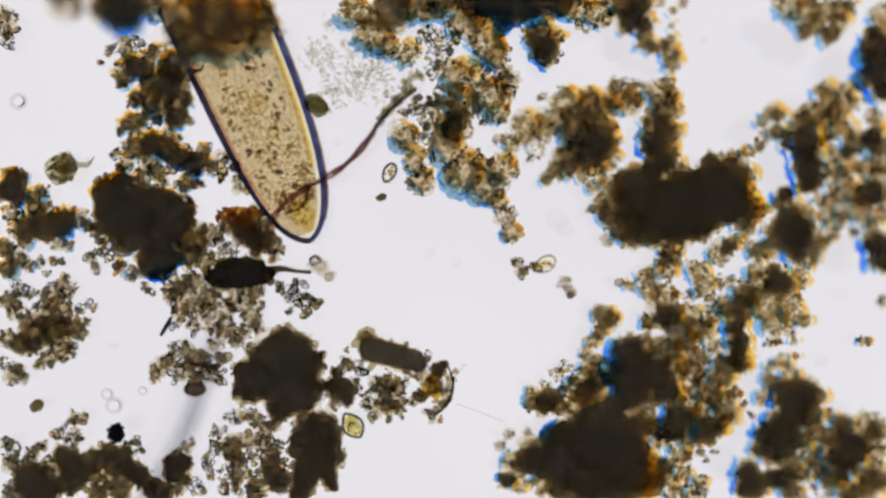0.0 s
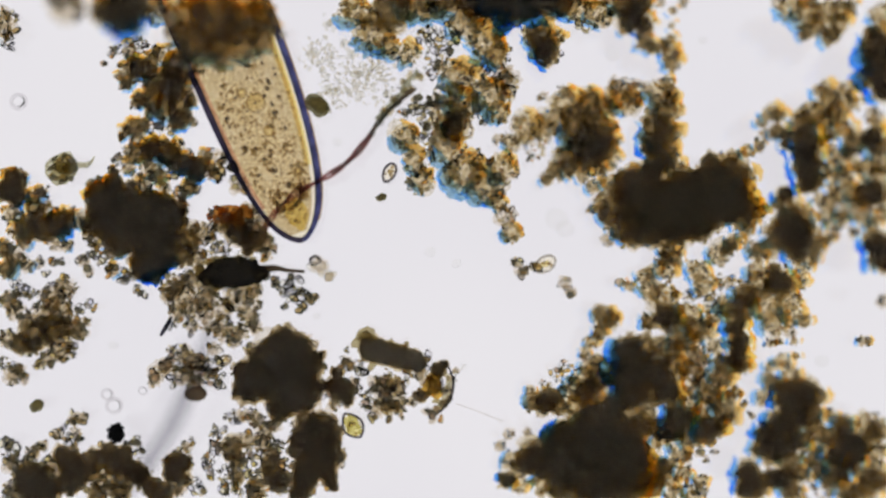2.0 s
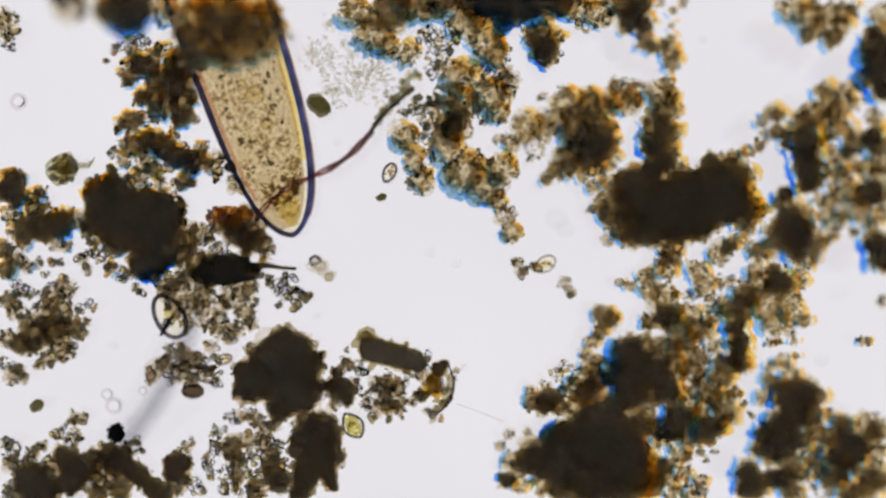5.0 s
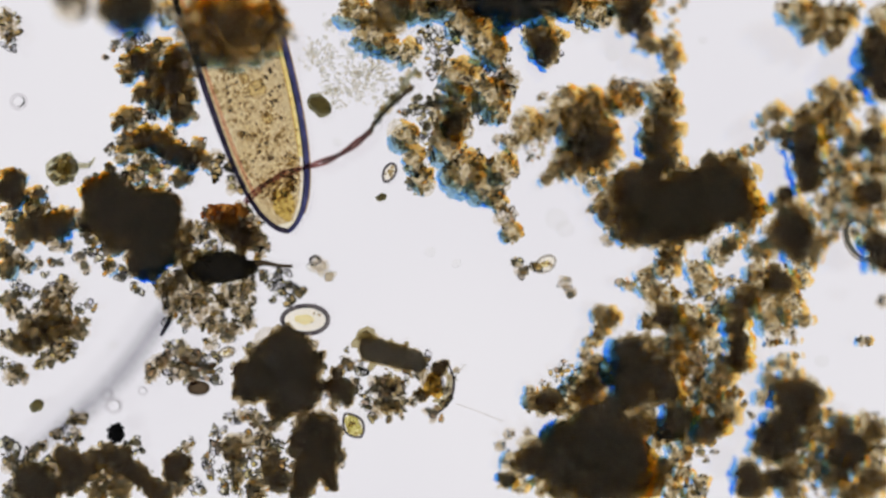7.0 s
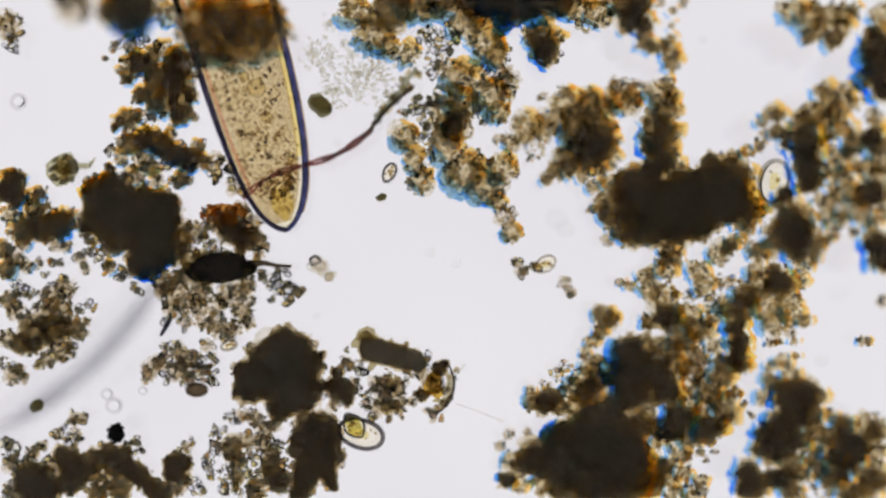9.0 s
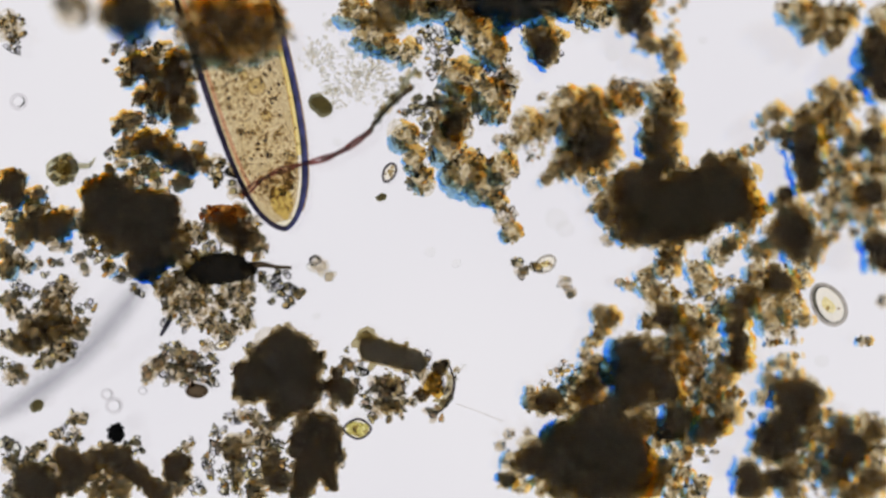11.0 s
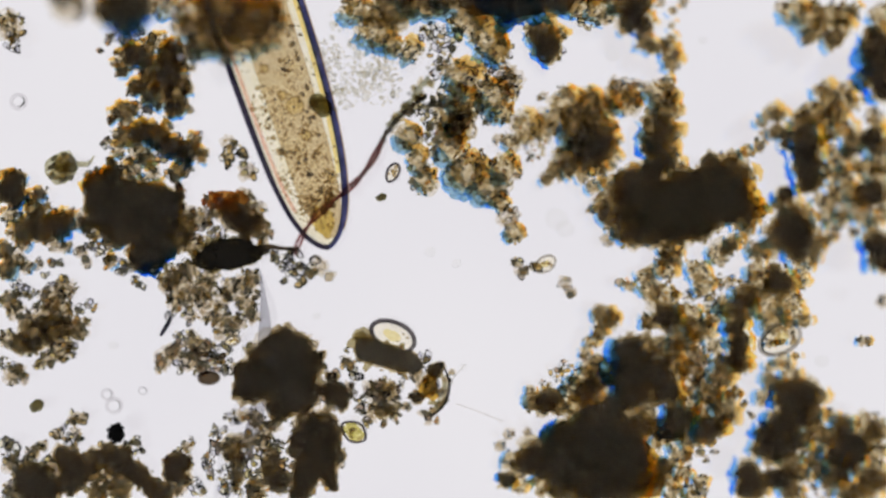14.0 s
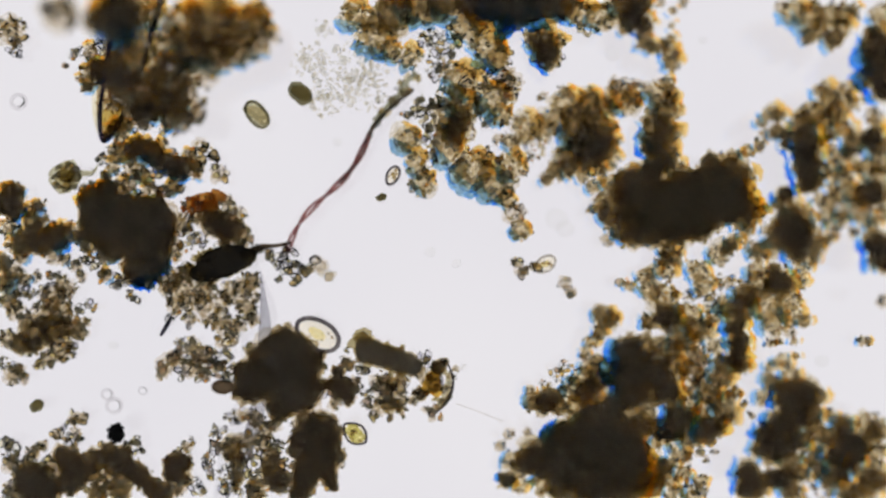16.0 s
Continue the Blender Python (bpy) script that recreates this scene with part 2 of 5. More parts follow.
def clump(label, lobes, seed, base=0.0, tall=0.1, grain=5.0, dense=1.0, light=GRAIN_PALE, mid=GRAIN_OLIVE,
          group="sediment clumps", name="sediment_clump", singles=34, film=True, wide=1.05, fringe=0.0, deep=False):
    """A heap of sediment. Lobes: (u, v, radius, sort): d black and thick, b dark brown, m brown, h thin, g loose grains; capitals reach down to the slide."""
    rng = np.random.default_rng(seed)
    cu = sum(l[0] for l in lobes) / len(lobes)
    cv = sum(l[1] for l in lobes) / len(lobes)
    origin = P(cu, cv, 0)
    own = thing(name, origin, label, "sediment", group)
    heaps = {}
    loose = 0
    org = np.array(origin)

    def heap_add(mat, verts, faces):
        heaps.setdefault(mat.name, (Heap(), mat))[0].add(verts, faces)

    for u, v, r, sort in lobes:
        h = min(tall, r / 1000 * 1.1 + 0.012)
        low = base
        if sort in "DBM":
            sort, h, low = sort.lower(), base + h, 0.0
        c = np.array(P(u, v, low + h * 0.5)) - org
        r *= wide
        rr = r / 1000
        if film and sort in LAYERS:
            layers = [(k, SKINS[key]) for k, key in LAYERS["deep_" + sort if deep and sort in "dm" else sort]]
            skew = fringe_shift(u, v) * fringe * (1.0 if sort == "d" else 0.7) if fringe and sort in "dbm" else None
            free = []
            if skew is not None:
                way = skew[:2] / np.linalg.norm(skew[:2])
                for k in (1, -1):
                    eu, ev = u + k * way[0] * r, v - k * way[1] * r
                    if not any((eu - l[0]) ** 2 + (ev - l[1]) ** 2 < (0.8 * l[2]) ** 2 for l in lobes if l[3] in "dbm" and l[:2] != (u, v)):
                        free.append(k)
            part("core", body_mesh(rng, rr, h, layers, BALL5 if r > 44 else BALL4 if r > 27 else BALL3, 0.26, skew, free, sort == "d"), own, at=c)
        count = {"d": 5, "b": 5, "m": 4, "h": 2, "g": 1}[sort] + int(r / 8) if film else 0
        for j in range(count):
            a = rng.uniform(0, 6.283)
            d = rng.uniform(0.5, 1.04) if sort in "dbm" else rng.uniform(0, 1) ** 0.5 * 0.95
            s = min(0.016, rr * rng.uniform(0.14, 0.34)) * (1.15 - 0.45 * d)
            z = rng.uniform(-0.5, 0.5) * max(0.0, h - s) * math.sqrt(max(0.1, 1 - min(1, d) ** 2))
            p = c + np.array([rr * d * math.cos(a), rr * d * math.sin(a), z])
            p[2] = max(p[2], s * 0.55)
            mat = HUMUS_BROWN if sort in "dbm" and rng.uniform() < (0.4 if sort == "m" else 0.7) else HUMUS_THIN
            lm = part("humus_lump", LUMP_MESHES[mat][rng.integers(14)], own, at=p)
            lm.scale = (s, s, min(s, h * 0.6) * 0.7)
            lm.rotation_euler = (rng.uniform(-0.5, 0.5), rng.uniform(-0.5, 0.5), rng.uniform(0, 6.28))
        count = int(dense * (r * r) / (grain * grain) * {"d": 0.6, "b": 1.5, "m": 1.7, "h": 1.2, "g": 1.7}[sort]) + 2
        for _ in range(count):
            a = rng.uniform(0, 6.283)
            d = rng.uniform(0.72, 1.12) if sort == "d" else rng.uniform(0, 1) ** (0.55 if sort in "gh" else 0.45) * (1.12 if sort in "bm" else 1.04)
            s = grain * 0.9 / 1000 * min(1.8, rng.lognormal(0, 0.4)) * (0.85 if sort in "bm" else 1.0)
            z = (rng.uniform(-0.3 if sort in "bm" else -0.5, 0.6) * h * math.sqrt(max(0.05, 1 - min(d, 1) ** 2)))
            p = c + np.array([rr * d * math.cos(a), rr * d * math.sin(a), z])
            p[2] = max(p[2], s * 0.6)
            i = rng.integers(10)
            which = light if rng.uniform() < {"d": 0.3, "b": 0.35, "m": 0.45, "h": 0.65, "g": 0.75}[sort] else mid
            if s > grain * 0.0012 and loose < singles:
                loose += 1
                g = part("grain", grain_mesh(which, i), own, at=p)
                g.scale = (s, s, s)
                g.rotation_euler = (rng.uniform(0, 6), rng.uniform(0, 6), rng.uniform(0, 6))
                continue
            if film and rng.uniform() < {"d": 0.35, "b": 0.38, "m": 0.24, "h": 0.1, "g": 0.12}[sort]:
                which = GRAIN_MURK
            fine = base > 0.05 or s < 0.0032
            heap_add(which, p + (CHIP_SHAPES if fine else GRAIN_SHAPES)[i] @ turn_matrix(rng).T * s, (BALL1 if fine else BALL2)[1])
    for heap, mat in heaps.values():
        kind = "murky" if mat is GRAIN_MURK else "pale" if mat is light else "tinted"
        part(kind + "_grains", heap.mesh(kind + "_grains", mat), own, kind + " glassy grains", "stuff")
    return own


# ---- slide, added baffle and lamp ----
def slab(name, w, d, h, top, mat):
    bm = bmesh.new()
    bmesh.ops.create_cube(bm, size=1)
    for q in bm.verts:
        q.co = Vector((q.co.x * w, q.co.y * d, q.co.z * h + top - h / 2))
    bmesh.ops.bevel(bm, geom=list(bm.edges), offset=h * 0.08, segments=2, affect="EDGES")
    me = bpy.data.meshes.new(name)
    bm.to_mesh(me)
    bm.free()
    me.materials.append(mat)
    return new(name, me)


def ring(name, inner, outer, z, thick, mat, seg=96):
    """A flat ring with thickness; inner 0 gives a disc."""
    bm = bmesh.new()
    rows = []
    for r, zz in ((inner, z), (outer, z), (outer, z - thick), (inner, z - thick)):
        rows.append([bm.verts.new((r * math.cos(6.28318 * k / seg), r * math.sin(6.28318 * k / seg), zz)) for k in range(seg)])
    for a, b in zip(rows, rows[1:] + rows[:1]):
        for k in range(seg):
            bm.faces.new((a[k], a[(k + 1) % seg], b[(k + 1) % seg], b[k]))
    bmesh.ops.recalc_face_normals(bm, faces=bm.faces)
    me = bpy.data.meshes.new(name)
    bm.to_mesh(me)
    bm.free()
    me.materials.append(mat)
    return new(name, me)


def disc(name, radius, z, mat, seg=96):
    bm = bmesh.new()
    bmesh.ops.create_circle(bm, cap_ends=True, segments=seg, radius=radius)
    me = bpy.data.meshes.new(name)
    bm.to_mesh(me)
    bm.free()
    me.materials.append(mat)
    ob = new(name, me)
    ob.location.z = z
    return ob


tagged(disc("lamp", 1.7, -3.0, LAMP), "round white glowing lamp field under the slide", "lamp", kind="structure")
# Unseen tube and floor, added to keep the surroundings of the lamp dark.
tagged(ring("baffle_tube", 1.72, 1.9, -0.08, 2.95, BAFFLE), "added dark grey matte tube that shuts out stray light", "stage", kind="structure")
tagged(disc("baffle_floor", 1.9, -3.05, BAFFLE), "added dark grey floor under the lamp", "stage", kind="structure")
slide = tagged(slab("ground", 3.6, 2.0, 0.08, 0.0, GLASS), "clear glass microscope slide under the sediment", "slide", kind="structure")
slide.visible_shadow = False

# ---- sediment ----
CLUMPS = {}
CLUMPS["tl_edge"] = clump("small brown clump of glassy grains at the field's rim",
    [(5, 40, 24, "m"), (14, 72, 12, "g")],
    100)
CLUMPS["blot"] = clump("round black blurred humus lump high above the slide",
    [(215, 8, 42, "d"), (185, 12, 24, "m"), (236, 26, 24, "b"), (120, 0, 30, "h")],
    101, base=0.36, grain=7, tall=0.14, wide=0.96, fringe=1.2, deep=True)
CLUMPS["overhang"] = clump("dark brown clump lying over the ciliate",
    [(285, 14, 22, "M"), (312, 58, 22, "m"), (324, 100, 17, "m"), (335, 30, 32, "m"), (345, 75, 28, "b"), (385, 30, 36, "b"), (380, 75, 26, "m"), (392, 98, 15, "m"), (425, 40, 32, "m"), (425, 82, 24, "m"), (460, 30, 28, "b"), (465, 72, 20, "m"), (482, 50, 16, "m")],
    102, base=0.22, grain=6, tall=0.1, dense=0.7, mid=GRAIN_AMBER, fringe=0.35)
CLUMPS["upper_left"] = clump("dark humus clump with loose glassy grains",
    [(195, 88, 12, "g"), (182, 113, 6, "g"), (222, 85, 15, "m"), (240, 78, 14, "g"), (262, 88, 13, "g"), (262, 104, 12, "m"), (285, 96, 15, "m"), (240, 120, 19, "d"), (262, 124, 16, "b"), (226, 113, 10, "b"), (216, 124, 12, "m"), (226, 138, 12, "m"), (216, 147, 10, "b"), (205, 135, 7, "m")],
    103, tall=0.2, mid=GRAIN_AMBER, fringe=1.1)
CLUMPS["upper_left_lower"] = clump("dark brown humus clump with glassy rim",
    [(302, 124, 22, "d"), (280, 140, 19, "b"), (312, 110, 14, "b"), (322, 138, 10, "b"), (262, 150, 14, "m"), (300, 160, 20, "d"), (265, 178, 18, "b"), (245, 172, 13, "b"), (234, 180, 9, "m"), (285, 190, 20, "b"), (313, 186, 19, "b"), (330, 176, 12, "b"), (306, 214, 13, "d"), (322, 206, 13, "b"), (298, 230, 8, "m"), (335, 214, 7, "h"), (344, 120, 11, "h"), (336, 142, 9, "h"), (328, 158, 9, "m"), (258, 196, 10, "m")],
    104, tall=0.2, mid=GRAIN_AMBER, fringe=1.1)
# Added clump that darkens and hides the ciliate as it retreats.
CLUMPS["cover"] = clump("added brown humus clump hiding the retreating ciliate",
    [(218, 112, 24, "d"), (262, 100, 30, "m"), (240, 60, 24, "m"), (205, 95, 16, "M"), (300, 140, 36, "m"), (248, 162, 26, "m"), (335, 165, 28, "m"), (345, 105, 30, "m"), (410, 60, 26, "m"), (290, 60, 26, "m"), (350, 60, 24, "h"), (300, 150, 22, "d"), (255, 175, 20, "d"), (320, 190, 20, "g"), (215, 150, 20, "g")],
    105, base=0.19, grain=6, tall=0.09, mid=GRAIN_AMBER)
CLUMPS["left_c"] = clump("dark ragged clump of brown humus",
    [(236, 218, 16, "b"), (220, 222, 10, "m"), (255, 212, 10, "b"), (212, 233, 6, "b"), (240, 240, 10, "m"), (272, 226, 11, "g"), (285, 216, 9, "g"), (265, 255, 19, "d"), (240, 262, 16, "b"), (285, 255, 17, "b"), (302, 266, 17, "b"), (320, 276, 17, "d"), (340, 288, 20, "d"), (356, 280, 14, "b"), (371, 290, 12, "b"), (362, 266, 11, "m"), (350, 298, 12, "d"), (312, 250, 10, "m"), (215, 265, 13, "g"), (205, 275, 8, "g"), (225, 285, 13, "m"), (260, 290, 16, "m"), (275, 300, 14, "b"), (290, 290, 10, "g"), (305, 300, 9, "g"), (255, 320, 14, "m"), (285, 330, 13, "m"), (265, 345, 12, "m"), (330, 325, 12, "b"), (315, 330, 9, "g"), (345, 325, 8, "h"), (300, 350, 9, "m"), (240, 310, 13, "h"), (230, 322, 9, "g"), (376, 302, 7, "m")],
    106, tall=0.18, mid=GRAIN_AMBER, fringe=1.1)
CLUMPS["flakes"] = clump("pale greenish clump of thin flakes under the ciliate",
    [(402, 300, 22, "g"), (425, 330, 16, "h"), (395, 280, 12, "h")],
    107, tall=0.05, grain=8)
CLUMPS["left_edge"] = clump("dark brown clump with smooth lumps",
    [(22, 325, 23, "d"), (35, 312, 13, "b"), (30, 345, 17, "d"), (10, 340, 16, "b"), (62, 345, 15, "m"), (76, 340, 12, "m"), (60, 370, 18, "b"), (80, 370, 13, "m"), (20, 375, 17, "m"), (75, 400, 23, "d"), (105, 395, 21, "d"), (50, 400, 19, "b"), (120, 385, 17, "m"), (100, 425, 15, "m"), (118, 436, 9, "m"), (30, 405, 15, "m"), (45, 430, 13, "m"), (10, 440, 17, "b"), (30, 455, 17, "m"), (10, 475, 17, "b"), (50, 470, 11, "m"), (140, 385, 17, "m"), (155, 400, 13, "g"), (92, 460, 7, "g"), (108, 462, 7, "g"), (86, 485, 6, "g"), (118, 488, 6, "g"), (70, 465, 10, "h")],
    108, mid=GRAIN_AMBER, fringe=0.8)
CLUMPS["left_big"] = clump("large black humus clump with a glassy fringe",
    [(195, 350, 27, "d"), (210, 330, 20, "d"), (215, 318, 12, "d"), (200, 390, 33, "d"), (245, 370, 40, "d"), (245, 410, 41, "d"), (290, 380, 38, "d"), (295, 362, 24, "d"), (290, 420, 35, "d"), (285, 455, 32, "d"), (305, 440, 18, "d"), (265, 470, 20, "d"), (310, 400, 19, "d"), (185, 370, 19, "d"), (190, 425, 17, "m"), (215, 440, 17, "m"), (180, 440, 12, "g"), (160, 455, 11, "h"), (170, 475, 10, "h"), (215, 475, 12, "m"), (235, 480, 11, "g"), (200, 460, 12, "g"), (255, 508, 8, "g"), (268, 515, 7, "g"), (230, 495, 8, "g"), (290, 490, 9, "g"), (172, 322, 7, "g"), (170, 410, 12, "m"), (195, 328, 16, "d"), (180, 342, 16, "d"), (216, 300, 8, "d"), (228, 340, 12, "b"), (246, 345, 13, "b"), (275, 352, 17, "d"), (305, 355, 9, "b"), (313, 370, 7, "m")],
    109, tall=0.1, mid=GRAIN_AMBER, fringe=0.9)
CLUMPS["orange"] = clump("orange brown grain clump with clear flakes",
    [(338, 372, 11, "d"), (336, 358, 7, "d"), (325, 345, 7, "g"), (330, 384, 12, "d"), (352, 326, 9, "g"), (425, 400, 18, "m"), (440, 410, 22, "d"), (460, 420, 22, "d"), (470, 400, 17, "m"), (480, 435, 15, "m"), (495, 440, 9, "m"), (455, 440, 16, "d"), (400, 400, 13, "m"), (370, 415, 17, "m"), (347, 430, 19, "b"), (385, 440, 17, "g"), (410, 440, 13, "g"), (340, 452, 17, "b"), (365, 460, 17, "m"), (330, 430, 13, "g"), (390, 420, 13, "g"), (455, 375, 13, "m"), (486, 455, 9, "m"), (326, 402, 9, "b"), (345, 408, 16, "m")],
    110, tall=0.06, light=GRAIN_PALE, mid=GRAIN_AMBER)
CLUMPS["spine_clump"] = clump("pale brown clump of fine glassy grains",
    [(315, 510, 21, "m"), (330, 530, 25, "m"), (300, 525, 13, "m"), (345, 500, 17, "m"), (320, 555, 15, "m"), (350, 545, 21, "h"), (370, 530, 19, "m"), (380, 570, 21, "h"), (400, 590, 19, "h"), (400, 550, 17, "h"), (415, 530, 17, "m"), (440, 520, 19, "m"), (455, 510, 13, "m"), (445, 555, 19, "m"), (455, 580, 13, "m"), (430, 590, 15, "m"), (380, 510, 15, "m"), (345, 580, 13, "h"), (310, 575, 8, "g"), (420, 605, 11, "h"), (335, 490, 11, "g"), (460, 540, 9, "h")],
    111, tall=0.06, grain=4.4, dense=1.0)
CLUMPS["tail_clump"] = clump("short chain of clear round grains",
    [(480, 500, 8, "g"), (495, 510, 10, "g"), (515, 515, 11, "g"), (530, 505, 9, "g"), (525, 530, 11, "g"), (545, 530, 10, "g"), (560, 540, 9, "g"), (540, 552, 8, "g"), (515, 552, 6, "g"), (505, 525, 8, "g")],
    112, tall=0.05, dense=1.3, grain=5.5)
CLUMPS["seed_clump"] = clump("rusty clump of curled grains",
    [(300, 640, 17, "m"), (330, 625, 17, "m"), (345, 640, 19, "m"), (330, 660, 18, "m"), (310, 665, 11, "g"), (370, 660, 15, "g"), (365, 635, 15, "g"), (395, 630, 10, "g"), (385, 655, 12, "g"), (285, 650, 15, "h"), (275, 665, 11, "h"), (320, 610, 9, "g"), (300, 612, 8, "g"), (390, 670, 9, "g"), (350, 670, 11, "m"), (380, 610, 11, "h")],
    113, tall=0.08, grain=5.6, light=GRAIN_PALE, mid=GRAIN_AMBER)
CLUMPS["left_mid"] = clump("olive clump of glassy grains",
    [(115, 510, 19, "m"), (95, 525, 20, "m"), (105, 550, 22, "m"), (80, 560, 22, "m"), (60, 590, 24, "b"), (90, 590, 22, "b"), (45, 565, 13, "m"), (40, 610, 18, "b"), (15, 600, 15, "m"), (130, 580, 17, "m"), (150, 570, 9, "m"), (145, 590, 9, "m"), (140, 550, 9, "g"), (160, 540, 9, "g"), (60, 530, 15, "g"), (35, 510, 15, "g"), (15, 530, 17, "m"), (25, 550, 15, "m"), (110, 625, 17, "m"), (85, 635, 13, "m"), (70, 645, 8, "m"), (125, 615, 10, "m"), (60, 612, 15, "b"), (20, 665, 15, "m"), (35, 655, 11, "m"), (10, 645, 13, "g"), (45, 670, 8, "h"), (110, 580, 18, "m")],
    114, dense=1.2)
CLUMPS["lower_left"] = clump("wide dark clump along the field's rim",
    [(125, 815, 23, "d"), (155, 825, 23, "d"), (190, 805, 20, "d"), (215, 815, 20, "d"), (240, 835, 20, "d"), (260, 855, 20, "d"), (285, 872, 18, "d"), (180, 840, 20, "m"), (205, 845, 20, "m"), (170, 870, 19, "b"), (215, 870, 18, "b"), (130, 850, 25, "d"), (60, 855, 30, "d"), (30, 865, 22, "m"), (85, 865, 26, "d"), (20, 800, 15, "g"), (10, 785, 10, "g"), (60, 800, 13, "m"), (75, 790, 9, "m"), (50, 815, 13, "g"), (20, 820, 13, "m"), (95, 820, 17, "m"), (85, 835, 15, "m"), (35, 840, 15, "m"), (15, 870, 15, "g"), (232, 790, 10, "g"), (245, 797, 7, "g"), (240, 780, 6, "g")],
    115, tall=0.16, grain=5.5)
CLUMPS["sprig"] = clump("small sprig of green and glassy grains",
    [(100, 768, 9, "m"), (135, 740, 11, "m"), (150, 737, 6, "m"), (128, 746, 8, "m"), (135, 765, 11, "h"), (120, 775, 9, "g"), (135, 780, 8, "g"), (112, 760, 6, "g")],
    215, tall=0.05, grain=5.5)
CLUMPS["lower_small"] = clump("small dark clump with curled glassy grains",
    [(312, 815, 19, "d"), (310, 840, 19, "d"), (325, 820, 13, "d"), (330, 790, 9, "m"), (338, 780, 6, "g"), (300, 820, 9, "m"), (320, 860, 13, "m"), (345, 860, 13, "g"), (355, 870, 10, "g"), (335, 850, 9, "m"), (310, 870, 11, "m")],
    116)
CLUMPS["round_dark"] = clump("round black olive humus ball",
    [(500, 650, 50, "d"), (512, 642, 46, "d"), (470, 670, 38, "d"), (520, 680, 42, "d"), (440, 680, 23, "d"), (430, 660, 17, "d"), (425, 690, 13, "m"), (550, 640, 20, "d"), (560, 650, 13, "m"), (500, 607, 20, "d"), (525, 607, 15, "m"), (445, 620, 11, "m"), (455, 630, 13, "m"), (500, 720, 22, "d"), (530, 715, 18, "m"), (490, 735, 13, "m"), (420, 700, 9, "h"), (460, 615, 8, "g"), (415, 650, 8, "h")],
    117, tall=0.13)
CLUMPS["under_ball"] = clump("clump of glassy grains with black lumps",
    [(430, 735, 13, "m"), (455, 740, 13, "m"), (470, 760, 17, "m"), (485, 750, 11, "m"), (410, 740, 12, "g"), (385, 765, 14, "g"), (380, 790, 14, "g"), (370, 815, 12, "g"), (375, 840, 9, "g"), (410, 795, 18, "b"), (415, 815, 13, "b"), (440, 780, 17, "m"), (465, 785, 15, "m"), (490, 790, 12, "g"), (485, 805, 12, "h"), (445, 810, 16, "g"), (400, 840, 14, "g"), (420, 845, 13, "b"), (440, 830, 14, "g"), (400, 865, 12, "g"), (485, 840, 25, "d"), (495, 855, 15, "d"), (450, 855, 15, "b"), (455, 875, 15, "b"), (420, 870, 10, "g"), (500, 820, 8, "g"), (480, 720, 9, "m")],
    118, dense=1.25, mid=GRAIN_AMBER)
CLUMPS["black_lumps"] = clump("black jagged humus lump with a pointed corner",
    [(540, 760, 24, "d"), (565, 755, 22, "d"), (588, 770, 19, "d"), (530, 790, 20, "d"), (560, 795, 34, "d"), (588, 800, 20, "d"), (575, 825, 18, "d"), (545, 830, 26, "d"), (535, 860, 20, "d"), (582, 850, 13, "d"), (592, 864, 8, "d"), (530, 880, 15, "d"), (600, 810, 8, "m"), (598, 780, 7, "m"), (515, 800, 7, "m"), (590, 740, 7, "m"), (602, 825, 6, "h")],
    119, tall=0.12)
CLUMPS["rod_clump"] = clump("clear round grain mass beside a dark lump",
    [(590, 680, 15, "d"), (605, 690, 18, "d"), (598, 662, 11, "d"), (615, 705, 13, "d"), (625, 680, 11, "m"), (570, 685, 11, "d"), (560, 680, 8, "m"), (565, 705, 9, "h"), (550, 720, 8, "h"), (590, 715, 11, "m"), (635, 695, 10, "g"), (650, 700, 10, "g"), (645, 715, 10, "g"), (672, 682, 15, "m"), (692, 680, 16, "b"), (705, 690, 14, "m"), (680, 700, 15, "m"), (665, 725, 13, "m"), (688, 718, 16, "b"), (706, 714, 14, "m"), (725, 710, 8, "m"), (660, 740, 6, "m"), (690, 742, 6, "m"), (710, 735, 5, "m"), (640, 655, 10, "g"), (715, 675, 9, "g")],
    120, dense=1.1, grain=5.5, mid=GRAIN_AMBER)
CLUMPS["rod_end"] = clump("clear glassy end grains beside a dark rod",
    [(612, 640, 9, "h"), (620, 645, 9, "h"), (612, 620, 6, "g"), (750, 635, 9, "g"), (758, 630, 7, "g"), (742, 650, 8, "m")],
    121)
CLUMPS["claw"] = clump("curved orange brown claw-shaped flake clump",
    [(745, 660, 13, "m"), (775, 655, 11, "d"), (785, 645, 7, "d"), (745, 700, 9, "d"), (735, 700, 6, "d"), (765, 670, 13, "h"), (770, 690, 13, "h"), (755, 680, 11, "h"), (790, 690, 8, "h"), (798, 670, 7, "m"), (805, 655, 6, "h"), (785, 715, 8, "h"), (770, 730, 8, "h"), (765, 744, 7, "h"), (780, 744, 6, "h"), (755, 730, 7, "h"), (793, 705, 6, "m")],
    122, mid=GRAIN_AMBER, tall=0.07)
CLUMPS["drift"] = clump("small pale blurred flake",
    [(565, 470, 13, "h"), (582, 490, 9, "h")],
    123, grain=7, light=GRAIN_FAINT, mid=GRAIN_PALE)
CLUMPS["haze"] = clump("pale cloud of fine grains",
    [(620, 120, 50, "g"), (585, 38, 16, "g"), (560, 95, 30, "g"), (660, 150, 36, "g"), (590, 170, 28, "g"), (680, 110, 24, "g")],
    124, grain=3.4, dense=0.5, light=GRAIN_FAINT, mid=GRAIN_FAINT, film=False)
